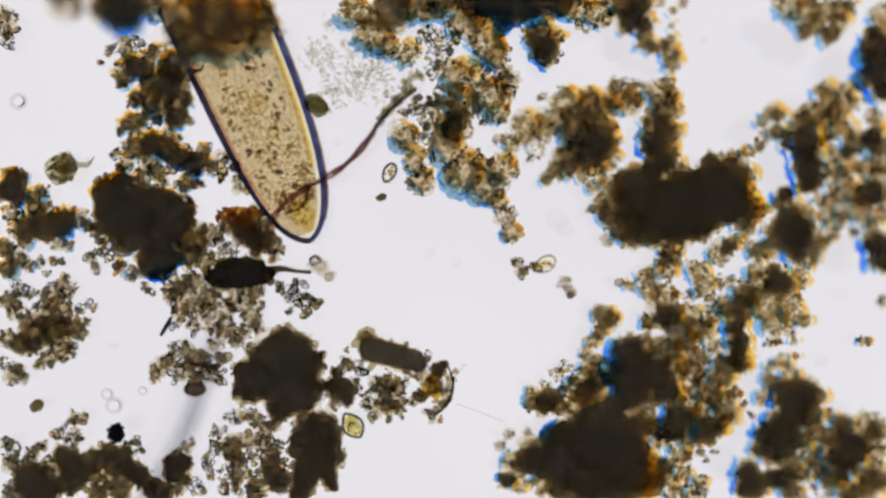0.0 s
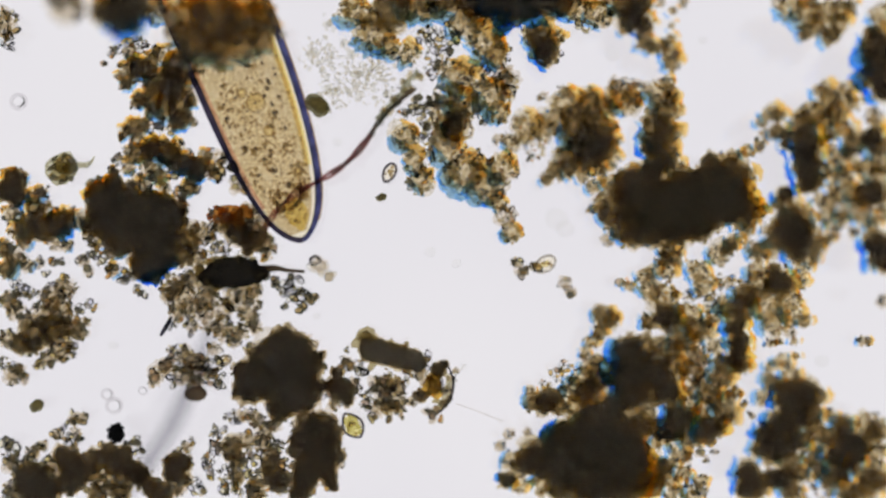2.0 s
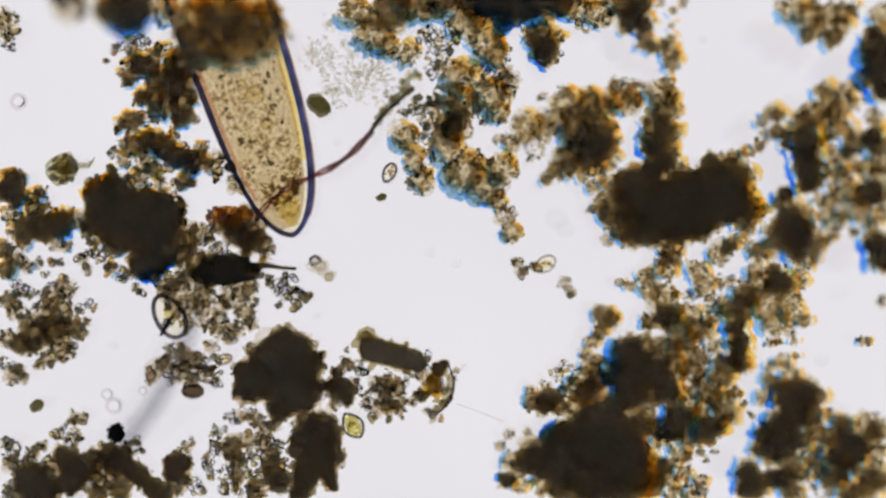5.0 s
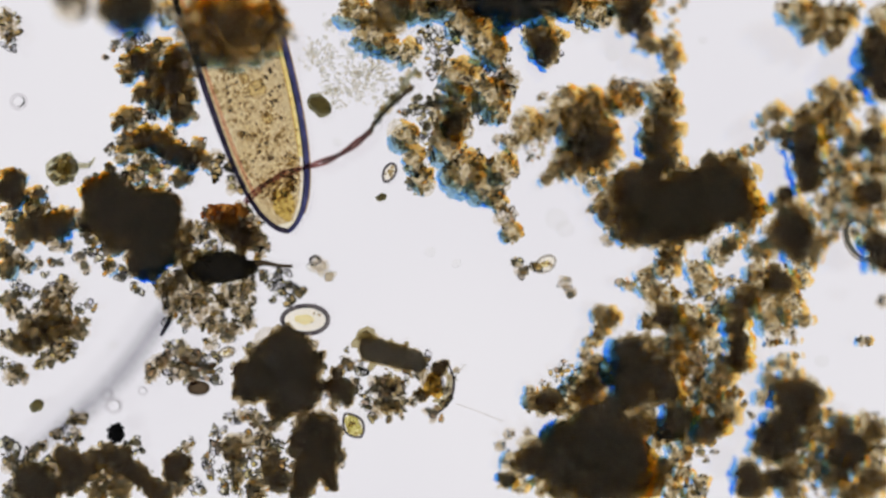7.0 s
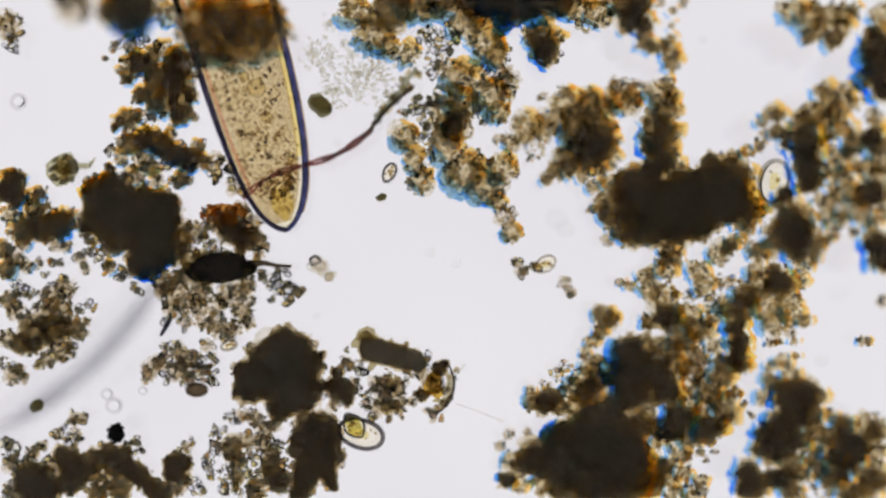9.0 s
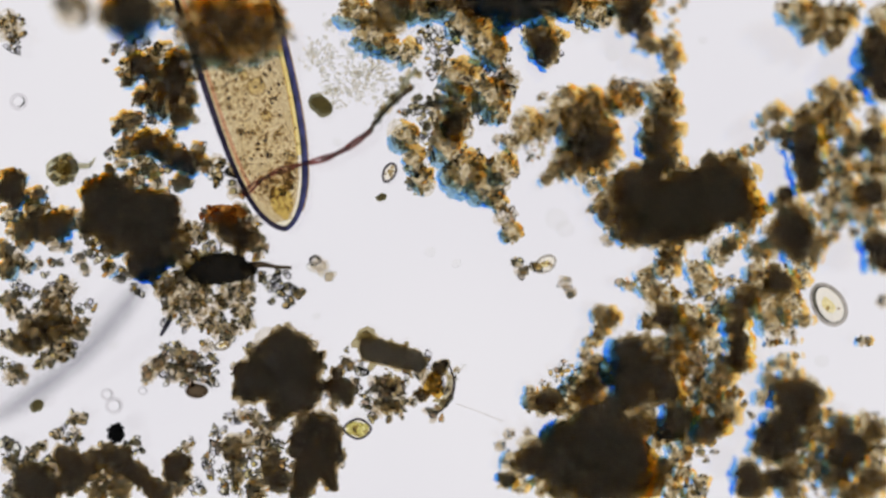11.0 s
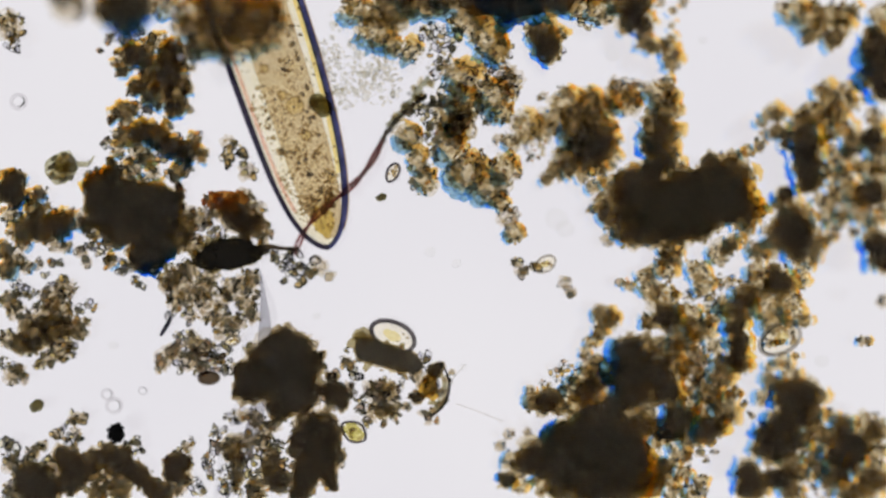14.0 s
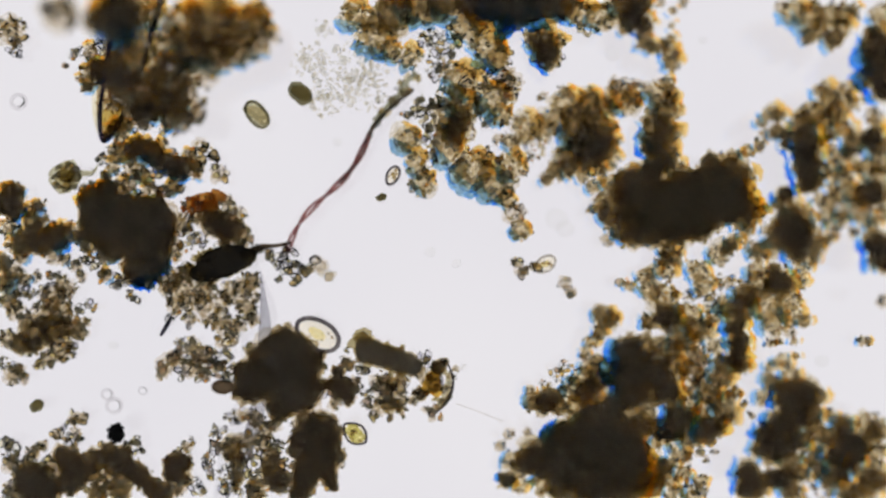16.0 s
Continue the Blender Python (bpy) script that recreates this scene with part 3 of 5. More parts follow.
CLUMPS["top_mid"] = clump("dark brown sediment mass at the field's rim",
    [(630, 20, 26, "m"), (665, 60, 32, "m"), (690, 20, 30, "b"), (740, 0, 32, "b"), (790, -5, 34, "b"), (850, -6, 42, "d"), (905, 0, 42, "d"), (955, -8, 38, "d"), (995, 0, 26, "b"), (820, 45, 24, "m"), (800, 60, 18, "g"), (860, 80, 28, "m"), (880, 95, 20, "m"), (958, 72, 24, "b"), (965, 92, 25, "d"), (940, 62, 16, "m"), (985, 70, 14, "m"), (1020, 15, 22, "m"), (1035, 45, 14, "g"), (1060, 25, 22, "m"), (1085, 10, 20, "m"), (760, 70, 22, "g"), (720, 95, 20, "m"), (690, 85, 18, "m"), (840, 45, 14, "g"), (775, 95, 20, "g")],
    125, base=0.05, tall=0.16, grain=4.6, dense=0.7, fringe=0.9, deep=True)
CLUMPS["chain"] = clump("golden brown chain of clumps",
    [(810, 138, 26, "M"), (800, 215, 34, "M"), (802, 218, 18, "d"), (770, 120, 18, "g"), (850, 130, 20, "g"), (780, 170, 20, "g"), (890, 130, 16, "h"), (815, 180, 28, "m"), (870, 165, 30, "m"), (900, 150, 22, "h"), (885, 200, 18, "m"), (720, 242, 20, "m"), (735, 285, 22, "m"), (745, 320, 22, "m"), (715, 205, 10, "g"), (790, 262, 30, "m"), (742, 190, 22, "g"), (755, 235, 24, "g"), (850, 200, 18, "g")],
    126, base=0.04, grain=4.6, dense=0.85, mid=GRAIN_AMBER, fringe=0.5, deep=True)
CLUMPS["chain_tail"] = clump("golden brown tail of clumped grains",
    [(820, 305, 30, "M"), (860, 330, 28, "M"), (890, 300, 24, "m"), (850, 285, 20, "g"), (893, 380, 16, "h"), (905, 412, 17, "m"), (880, 355, 16, "m")],
    127, base=0.05, grain=4.8, dense=0.85, mid=GRAIN_AMBER, fringe=0.6, deep=True)
CLUMPS["mid_right"] = clump("dark ragged humus clump",
    [(1000, 185, 24, "m"), (1040, 185, 28, "b"), (1070, 185, 16, "m"), (1084, 196, 10, "m"), (1020, 225, 36, "b"), (1060, 235, 34, "b"), (1086, 250, 13, "m"), (1040, 270, 36, "d"), (1075, 275, 24, "m"), (1005, 275, 26, "b"), (985, 300, 17, "b"), (966, 316, 12, "b"), (1010, 300, 14, "b"), (960, 230, 24, "m"), (930, 228, 28, "m"), (905, 250, 16, "m"), (945, 265, 20, "g"), (1030, 312, 12, "m"), (1050, 330, 12, "m"), (1075, 322, 12, "m"), (1060, 303, 14, "b"), (985, 215, 24, "m"), (962, 170, 9, "h"), (1000, 162, 12, "m"), (880, 245, 10, "h"), (1105, 312, 12, "m")],
    128, base=0.12, grain=3.7, dense=0.62, mid=GRAIN_AMBER, light=GRAIN_FRINGE, tall=0.14, wide=0.96, fringe=1.2, deep=True)
CLUMPS["right_big"] = clump("very dark thick humus mass with brown fringe",
    [(1110, 330, 30, "b"), (1090, 360, 32, "b"), (1080, 388, 18, "b"), (1064, 366, 14, "m"), (1045, 372, 11, "g"), (1140, 365, 50, "d"), (1200, 365, 56, "d"), (1140, 400, 32, "d"), (1190, 405, 36, "d"), (1250, 360, 52, "d"), (1240, 398, 32, "d"), (1260, 312, 32, "b"), (1295, 320, 32, "b"), (1320, 310, 18, "m"), (1300, 355, 38, "d"), (1330, 370, 20, "m"), (1345, 375, 11, "m"), (1310, 392, 18, "m"), (1210, 325, 30, "b"), (1280, 285, 16, "m"), (1258, 290, 16, "b"), (1300, 275, 11, "m"), (1325, 268, 11, "m"), (1345, 255, 9, "m"), (1112, 425, 16, "m"), (1150, 430, 16, "g"), (1075, 425, 12, "h"), (1102, 410, 18, "b"), (1180, 446, 14, "b")],
    129, base=0.10, grain=3.7, dense=0.62, mid=GRAIN_AMBER, light=GRAIN_FRINGE, tall=0.14, wide=0.96, fringe=1.2, deep=True)
CLUMPS["right_column"] = clump("dark brown upright column of humus",
    [(1105, 165, 28, "h"), (1110, 185, 18, "m"), (1095, 155, 18, "h"), (1130, 165, 20, "h"), (1075, 182, 12, "h"), (1170, 165, 26, "m"), (1178, 150, 16, "m"), (1175, 195, 30, "b"), (1160, 225, 26, "b"), (1180, 232, 22, "b"), (1155, 260, 24, "d"), (1183, 275, 20, "b"), (1165, 290, 26, "d"), (1150, 300, 18, "b"), (1198, 298, 13, "m"), (1360, 440, 15, "m"), (1345, 442, 13, "m"), (1320, 410, 11, "m"), (1330, 396, 10, "m"), (1300, 425, 13, "m")],
    229, base=0.11, grain=3.7, dense=0.62, mid=GRAIN_AMBER, light=GRAIN_FRINGE, tall=0.14, wide=0.96, fringe=1.2, deep=True)
CLUMPS["upper_streak"] = clump("dark slanting streak-shaped clump",
    [(1105, 5, 20, "b"), (1130, 10, 22, "d"), (1118, 35, 22, "d"), (1140, 45, 20, "d"), (1140, 75, 16, "b"), (1155, 85, 12, "b"), (1105, 52, 10, "m"), (1190, 20, 6, "m"), (1188, 45, 6, "m"), (1186, 70, 9, "m"), (1183, 95, 18, "m"), (1188, 112, 15, "m"), (1176, 80, 10, "b"), (1210, 3, 10, "h"), (1170, 5, 8, "h")],
    130, base=0.17, grain=3.7, dense=0.62, mid=GRAIN_AMBER, light=GRAIN_FRINGE, tall=0.14, wide=0.96, fringe=1.2, deep=True)
CLUMPS["upper_right"] = clump("pale brown clump of glassy grains",
    [(1400, 15, 22, "m"), (1430, 20, 26, "m"), (1460, 25, 28, "m"), (1490, 20, 22, "m"), (1425, 55, 15, "b"), (1470, 60, 16, "b"), (1485, 45, 16, "m"), (1445, 48, 16, "m"), (1502, 8, 14, "m"), (1378, 5, 12, "h")],
    131, base=0.18, grain=3.7, dense=0.62, mid=GRAIN_AMBER, light=GRAIN_FRINGE, tall=0.14, wide=0.96, fringe=1.2, deep=True)
CLUMPS["right_edge"] = clump("dark brown clump at the field's rim",
    [(1560, 90, 32, "d"), (1555, 130, 26, "d"), (1568, 160, 18, "d"), (1560, 30, 24, "m"), (1532, 82, 11, "m"), (1545, 62, 18, "d")],
    132, base=0.20, grain=3.7, dense=0.62, mid=GRAIN_AMBER, light=GRAIN_FRINGE, tall=0.14, wide=0.96, fringe=1.2, deep=True)
CLUMPS["right_mid"] = clump("brown clump with a black lump",
    [(1362, 200, 14, "m"), (1376, 205, 13, "b"), (1350, 215, 10, "m"), (1356, 240, 12, "h"), (1376, 235, 14, "b"), (1395, 240, 13, "b"), (1390, 256, 10, "b"), (1440, 200, 22, "m"), (1420, 216, 22, "b"), (1465, 186, 24, "m"), (1488, 178, 22, "m"), (1510, 184, 13, "m"), (1460, 214, 16, "m"), (1455, 160, 13, "m"), (1500, 160, 12, "h"), (1520, 150, 14, "h"), (1425, 246, 20, "d"), (1428, 270, 23, "d"), (1428, 298, 23, "d"), (1430, 324, 19, "d"), (1411, 264, 13, "d"), (1450, 320, 11, "b"), (1450, 290, 10, "b"), (1452, 250, 9, "m"), (1390, 344, 14, "d"), (1378, 360, 13, "b"), (1402, 364, 11, "m"), (1390, 402, 28, "d"), (1414, 416, 29, "d"), (1375, 426, 20, "b"), (1440, 438, 18, "b"), (1410, 444, 17, "d"), (1446, 414, 14, "m"), (1426, 386, 15, "m"), (1440, 465, 10, "m"), (1358, 405, 10, "m"), (1468, 250, 9, "g"), (1475, 205, 16, "m"), (1490, 215, 13, "m"), (1465, 235, 12, "m"), (1462, 305, 11, "m"), (1415, 375, 13, "m"), (1460, 425, 11, "m"), (1345, 260, 9, "h")],
    133, base=0.17, grain=3.7, dense=0.62, mid=GRAIN_AMBER, light=GRAIN_FRINGE, tall=0.14, wide=0.96, fringe=1.2, deep=True)
CLUMPS["right_rim"] = clump("golden brown clump of blurred grains",
    [(1514, 254, 21, "b"), (1540, 245, 20, "d"), (1560, 260, 22, "b"), (1500, 272, 11, "b"), (1500, 235, 13, "m"), (1480, 236, 11, "m"), (1472, 262, 9, "g"), (1510, 292, 17, "m"), (1535, 295, 19, "m"), (1562, 292, 18, "m"), (1490, 305, 12, "h"), (1540, 344, 22, "d"), (1562, 350, 18, "b"), (1520, 348, 16, "b"), (1490, 344, 18, "m"), (1468, 360, 17, "m"), (1500, 374, 19, "m"), (1530, 384, 17, "m"), (1480, 392, 16, "m"), (1560, 380, 15, "m"), (1455, 385, 12, "m"), (1475, 415, 12, "h"), (1510, 410, 12, "h"), (1560, 440, 28, "d"), (1545, 428, 20, "b"), (1566, 470, 12, "b"), (1562, 530, 12, "h"), (1545, 205, 16, "h"), (1480, 305, 16, "m"), (1480, 275, 13, "m"), (1555, 315, 18, "m"), (1500, 320, 15, "m"), (1550, 225, 14, "m"), (1475, 335, 14, "m"), (1450, 355, 13, "m"), (1545, 400, 12, "m")],
    134, base=0.20, grain=3.7, dense=0.62, mid=GRAIN_AMBER, light=GRAIN_FRINGE, tall=0.14, wide=0.96, fringe=1.2, deep=True)
CLUMPS["lattice"] = clump("olive lattice of glassy grains",
    [(1100, 500, 7, "m"), (1115, 508, 9, "m"), (1140, 490, 13, "m"), (1155, 480, 15, "m"), (1150, 515, 20, "m"), (1175, 525, 24, "m"), (1180, 485, 15, "m"), (1175, 462, 15, "b"), (1195, 455, 13, "b"), (1150, 570, 17, "b"), (1180, 565, 22, "d"), (1220, 560, 22, "m"), (1235, 582, 22, "b"), (1235, 480, 18, "m"), (1245, 510, 18, "m"), (1225, 525, 16, "g"), (1265, 500, 18, "g"), (1275, 450, 20, "m"), (1290, 440, 15, "b"), (1265, 530, 18, "g"), (1290, 545, 20, "m"), (1260, 560, 18, "m"), (1200, 530, 16, "g"), (1290, 500, 12, "h")],
    135, base=0.10, grain=3.7, dense=0.62, mid=GRAIN_AMBER, light=GRAIN_FRINGE, tall=0.14, wide=0.96, fringe=1.2, deep=True)
CLUMPS["lattice_right"] = clump("brown clump of grains with a dark upright bar",
    [(1340, 480, 17, "m"), (1375, 495, 28, "d"), (1345, 505, 24, "m"), (1320, 520, 22, "b"), (1310, 545, 24, "b"), (1360, 540, 26, "m"), (1395, 530, 22, "m"), (1410, 500, 16, "m"), (1420, 472, 14, "m"), (1405, 560, 18, "m"), (1425, 570, 10, "m"), (1370, 570, 22, "m"), (1395, 585, 14, "h"), (1305, 580, 18, "d"), (1308, 605, 18, "d"), (1300, 630, 18, "d"), (1310, 650, 14, "b"), (1406, 605, 6, "m"), (1408, 630, 6, "m"), (1340, 450, 14, "m"), (1325, 435, 12, "h")],
    235, base=0.11, grain=3.7, dense=0.62, mid=GRAIN_AMBER, light=GRAIN_FRINGE, tall=0.14, wide=0.96, fringe=1.2, deep=True)
CLUMPS["lower_right"] = clump("tall dark humus clump with grainy fringe",
    [(1065, 560, 19, "b"), (1083, 568, 14, "b"), (1060, 588, 14, "b"), (1045, 605, 12, "m"), (1035, 625, 11, "m"), (1040, 650, 15, "m"), (1056, 640, 13, "b"), (1115, 620, 28, "d"), (1110, 660, 34, "d"), (1150, 660, 34, "d"), (1140, 620, 24, "b"), (1180, 620, 24, "b"), (1188, 655, 20, "b"), (1180, 692, 24, "d"), (1120, 700, 28, "d"), (1160, 705, 24, "b"), (1200, 598, 22, "b"), (1262, 610, 14, "m"), (1225, 645, 18, "h"), (1240, 668, 16, "h"), (1275, 670, 18, "b"), (1255, 700, 18, "m"), (1280, 640, 16, "b"), (1220, 718, 18, "m"), (1200, 740, 26, "d"), (1240, 738, 18, "m"), (1260, 755, 24, "d"), (1228, 772, 22, "b"), (1282, 730, 20, "b"), (1295, 700, 11, "m")],
    136, base=0.12, grain=3.7, dense=0.62, mid=GRAIN_AMBER, light=GRAIN_FRINGE, tall=0.14, wide=0.96, fringe=1.2, deep=True)
CLUMPS["lower_haze"] = clump("hazy grey green film of fine humus",
    [(1225, 640, 26, "m"), (1245, 690, 24, "m"), (1215, 690, 22, "h"), (1250, 730, 20, "h"), (1290, 690, 13, "h"), (1235, 612, 16, "h"), (1080, 742, 18, "b"), (1140, 745, 24, "b"), (1170, 762, 18, "b"), (1050, 672, 20, "b"), (1085, 722, 20, "b"), (1035, 692, 18, "b"), (1270, 710, 16, "m"), (1200, 765, 18, "m"), (1290, 655, 12, "m")],
    239, base=0.1, grain=4.1, dense=0.6, mid=GRAIN_AMBER, light=GRAIN_FRINGE, tall=0.1)
CLUMPS["lower_arm"] = clump("ragged brown arm of glassy grains",
    [(1000, 650, 13, "g"), (985, 665, 13, "g"), (965, 685, 13, "g"), (940, 692, 9, "m"), (945, 715, 17, "b"), (970, 710, 20, "d"), (990, 722, 16, "b"), (1015, 690, 22, "m"), (1030, 670, 18, "m"), (1045, 700, 24, "m"), (1062, 668, 16, "m"), (1020, 720, 20, "m"), (1000, 690, 14, "g")],
    236, base=0.07, grain=3.7, dense=0.62, mid=GRAIN_AMBER, light=GRAIN_FRINGE, tall=0.14, wide=0.96, fringe=1.2, deep=True)
CLUMPS["lower_mass"] = clump("huge black humus mass with brown translucent rim",
    [(1060, 790, 66, "d"), (1030, 820, 54, "d"), (1075, 830, 54, "d"), (1000, 790, 38, "d"), (1000, 840, 42, "d"), (960, 815, 34, "d"), (930, 820, 26, "d"), (905, 815, 17, "m"), (895, 850, 15, "d"), (920, 860, 15, "m"), (960, 860, 20, "m"), (1110, 800, 36, "d"), (1105, 850, 40, "d"), (1055, 862, 40, "d"), (1130, 830, 18, "m"), (1050, 757, 32, "b"), (1000, 762, 18, "b"), (970, 772, 14, "m"), (1100, 762, 18, "m"), (885, 790, 11, "h"), (900, 770, 9, "h"), (935, 765, 8, "h")],
    137, base=0.11, grain=3.7, dense=0.62, mid=GRAIN_AMBER, light=GRAIN_FRINGE, tall=0.14, wide=0.96, fringe=1.2, deep=True)
CLUMPS["lower_fringe"] = clump("loose brown and glassy grains beside black humus",
    [(1145, 795, 9, "g"), (1160, 815, 17, "g"), (1190, 820, 14, "m"), (1215, 810, 12, "h"), (1180, 850, 18, "m"), (1215, 860, 18, "g"), (1240, 850, 12, "m"), (1150, 870, 16, "m"), (1190, 875, 15, "m"), (1165, 780, 13, "m"), (1185, 770, 15, "d"), (1240, 868, 12, "g"), (1265, 800, 6, "h"), (1250, 815, 6, "h"), (1200, 800, 16, "m"), (1170, 835, 18, "b"), (1210, 835, 14, "m"), (1230, 880, 16, "m"), (1160, 852, 18, "b")],
    237, base=0.10, grain=3.7, dense=0.62, mid=GRAIN_AMBER, light=GRAIN_FRINGE, tall=0.14, wide=0.96, fringe=1.2, deep=True)
CLUMPS["lower_rim"] = clump("dark clump of brown and glassy grains",
    [(1365, 650, 11, "m"), (1385, 640, 13, "m"), (1400, 665, 15, "m"), (1370, 680, 16, "b"), (1355, 700, 14, "m"), (1395, 700, 26, "d"), (1425, 700, 22, "d"), (1445, 705, 18, "b"), (1440, 730, 18, "b"), (1410, 735, 24, "d"), (1380, 750, 24, "d"), (1360, 770, 22, "d"), (1375, 790, 26, "d"), (1410, 780, 28, "d"), (1440, 760, 20, "b"), (1345, 792, 16, "b"), (1450, 788, 14, "m"), (1490, 750, 17, "b"), (1470, 735, 11, "m"), (1500, 780, 24, "d"), (1480, 810, 22, "d"), (1520, 790, 22, "d"), (1545, 765, 17, "b"), (1545, 743, 15, "h"), (1410, 680, 12, "m"), (1530, 752, 18, "m"), (1560, 760, 18, "m"), (1550, 800, 16, "m"), (1470, 770, 18, "b")],
    138, base=0.16, grain=3.7, dense=0.62, mid=GRAIN_AMBER, light=GRAIN_FRINGE, tall=0.14, wide=0.96, fringe=1.2, deep=True)
CLUMPS["corner"] = clump("black humus lumps among golden glassy grains",
    [(1325, 840, 22, "d"), (1320, 865, 20, "d"), (1350, 850, 14, "b"), (1390, 845, 24, "d"), (1370, 845, 16, "d"), (1420, 840, 14, "b"), (1430, 870, 17, "g"), (1470, 850, 18, "b"), (1490, 835, 20, "d"), (1510, 815, 16, "d"), (1545, 855, 18, "b"), (1520, 870, 16, "b"), (1555, 815, 11, "g"), (1465, 872, 14, "g"), (1560, 790, 9, "h"), (1345, 870, 18, "b"), (1400, 872, 18, "b"), (1450, 835, 16, "b"), (1530, 840, 18, "b"), (1500, 870, 18, "b"), (1400, 815, 17, "b"), (1440, 812, 17, "b"), (1360, 815, 13, "m"), (1560, 850, 18, "m"), (1540, 878, 14, "m"), (1545, 820, 15, "m")],
    238, base=0.17, grain=3.7, dense=0.62, mid=GRAIN_AMBER, light=GRAIN_FRINGE, tall=0.14, wide=0.96, fringe=1.2, deep=True)
CLUMPS["arc_grains"] = clump("thin curved string of grains",
    [(1310, 695, 6, "h"), (1318, 715, 6, "h"), (1330, 735, 6, "h"), (1255, 780, 8, "h"), (1275, 765, 8, "h"), (1240, 800, 8, "h"), (1290, 740, 7, "h")],
    139, grain=5, light=GRAIN_FRINGE)
CLUMPS["speck_a"] = clump("small drifting brown grain pair",
    [(1362, 608, 7, "m"), (1378, 603, 7, "h")],
    140, grain=5, singles=3, fringe=0.8)
CLUMPS["speck_b"] = clump("lone blurred brown grain",
    [(1528, 605, 9, "m")],
    141, grain=5, singles=3, fringe=0.8)
CLUMPS["speck_c"] = clump("pale brown drifting grain pair",
    [(1000, 500, 10, "h"), (1010, 518, 9, "m")],
    142, grain=6, singles=3)
CLUMPS["speck_d"] = clump("dark grain beside a clear oval flake",
    [(925, 480, 11, "m"), (945, 472, 8, "h"), (912, 462, 8, "h")],
    143, grain=6, singles=3)


# ---- tubes and cells ----
def tube(points, radii, seg=10, flat=1.0):
    """Vertices and faces of a closed tapering tube along the points."""
    pts = [Vector(p) for p in points]
    vs, fs = [], []
    for i, p in enumerate(pts):
        way = (pts[min(i + 1, len(pts) - 1)] - pts[max(i - 1, 0)]).normalized()
        side = way.cross(Vector((0, 0, 1))).normalized()
        up = side.cross(way)
        for k in range(seg):
            a = 6.28318 * k / seg
            vs.append(p + (side * math.cos(a) + up * math.sin(a) * flat) * radii[i])
    for i in range(len(pts) - 1):
        for k in range(seg):
            fs.append((i * seg + k, i * seg + (k + 1) % seg, (i + 1) * seg + (k + 1) % seg, (i + 1) * seg + k))
    fs.append(tuple(range(seg))[::-1])
    fs.append(tuple((len(pts) - 1) * seg + k for k in range(seg)))
    return vs, fs


def loop_tube(outline, radius, seg=8):
    """A closed ring of tube along an outline."""
    n = len(outline)
    vs, fs = [], []
    for i in range(n):
        way = (Vector(outline[(i + 1) % n]) - Vector(outline[i - 1])).normalized()
        side = way.cross(Vector((0, 0, 1))).normalized()
        for k in range(seg):
            a = 6.28318 * k / seg
            vs.append(Vector(outline[i]) + (side * math.cos(a) + Vector((0, 0, 1)) * math.sin(a)) * radius)
    for i in range(n):
        for k in range(seg):
            j = (i + 1) % n
            fs.append((i * seg + k, i * seg + (k + 1) % seg, j * seg + (k + 1) % seg, j * seg + k))
    return vs, fs


def smooth_rows(points, steps):
    """Points of a soft curve through the given ones."""
    pts = [Vector(p) for p in points]
    pts = [pts[0] * 2 - pts[1]] + pts + [pts[-1] * 2 - pts[-2]]
    out = []
    for a, b, c, d in zip(pts, pts[1:], pts[2:], pts[3:]):
        for k in range(steps):
            t = k / steps
            out.append(0.5 * (2 * b + (c - a) * t + (2 * a - 5 * b + 4 * c - d) * t * t + (3 * b - a - 3 * c + d) * t ** 3))
    return out + [pts[-2]]


# ---- the large ciliate ----
# Wall tint with the lens's blue fringe painted in.
PELLICLE_FRINGE = mat_film("fringe_pellicle", (0.36, 0.38, 0.58), (0.15, 0.16, 0.30), 40, 0.08, (0.05, 0.05, 0.1))
OUTER_LINE = mat_film("outer_line", (0.80, 0.70, 0.60), (0.62, 0.52, 0.42), 40)
ROSE = mat_film("rosy_seam", (0.98, 0.86, 0.82), (0.92, 0.74, 0.70), 40)
# Yellow side of the lens fringe, built as a band inside the wall.
FRINGE_YELLOW = mat_film("yellow_fringe", (1.0, 0.96, 0.74), (0.97, 0.89, 0.60), 40)


def ciliate_half(s):
    """Half width of the body at s behind its tip."""
    return 0.088 * (1 - math.exp(-(s / 0.078) ** 0.70)) if s < 0.62 else 0.0872 * max(0.0, 1 - ((s - 0.62) / 0.3) ** 2) ** 0.5


def ciliate_mid(s):
    """Sideways bend of the body's middle line."""
    return 0.006 * math.sin(min(s, 0.5) / 0.5 * 3.1416)


def ciliate_shell(inset, thick, start, stop, n=60, seg=24):
    vs, fs = [], []
    for i in range(n + 1):
        k = i / n
        s = start + (stop - start) * (1 - math.cos(3.1416 * k)) / 2
        w = max(0.0006, ciliate_half(s) - inset * min(1, s / 0.02))
        if i in (0, n):
            w = 0.0006
        for j in range(seg):
            a = 6.28318 * j / seg
            vs.append((ciliate_mid(s) + w * math.cos(a), s, thick * min(1.0, w / 0.05) * math.sin(a)))
    for i in range(n):
        for j in range(seg):
            fs.append((i * seg + j, i * seg + (j + 1) % seg, (i + 1) * seg + (j + 1) % seg, (i + 1) * seg + j))
    return vs, fs


DOT_MESHES = [mesh_from("food_dot", GRAIN_SHAPES[i], BALL2[1].tolist(), DOT) for i in range(6)]


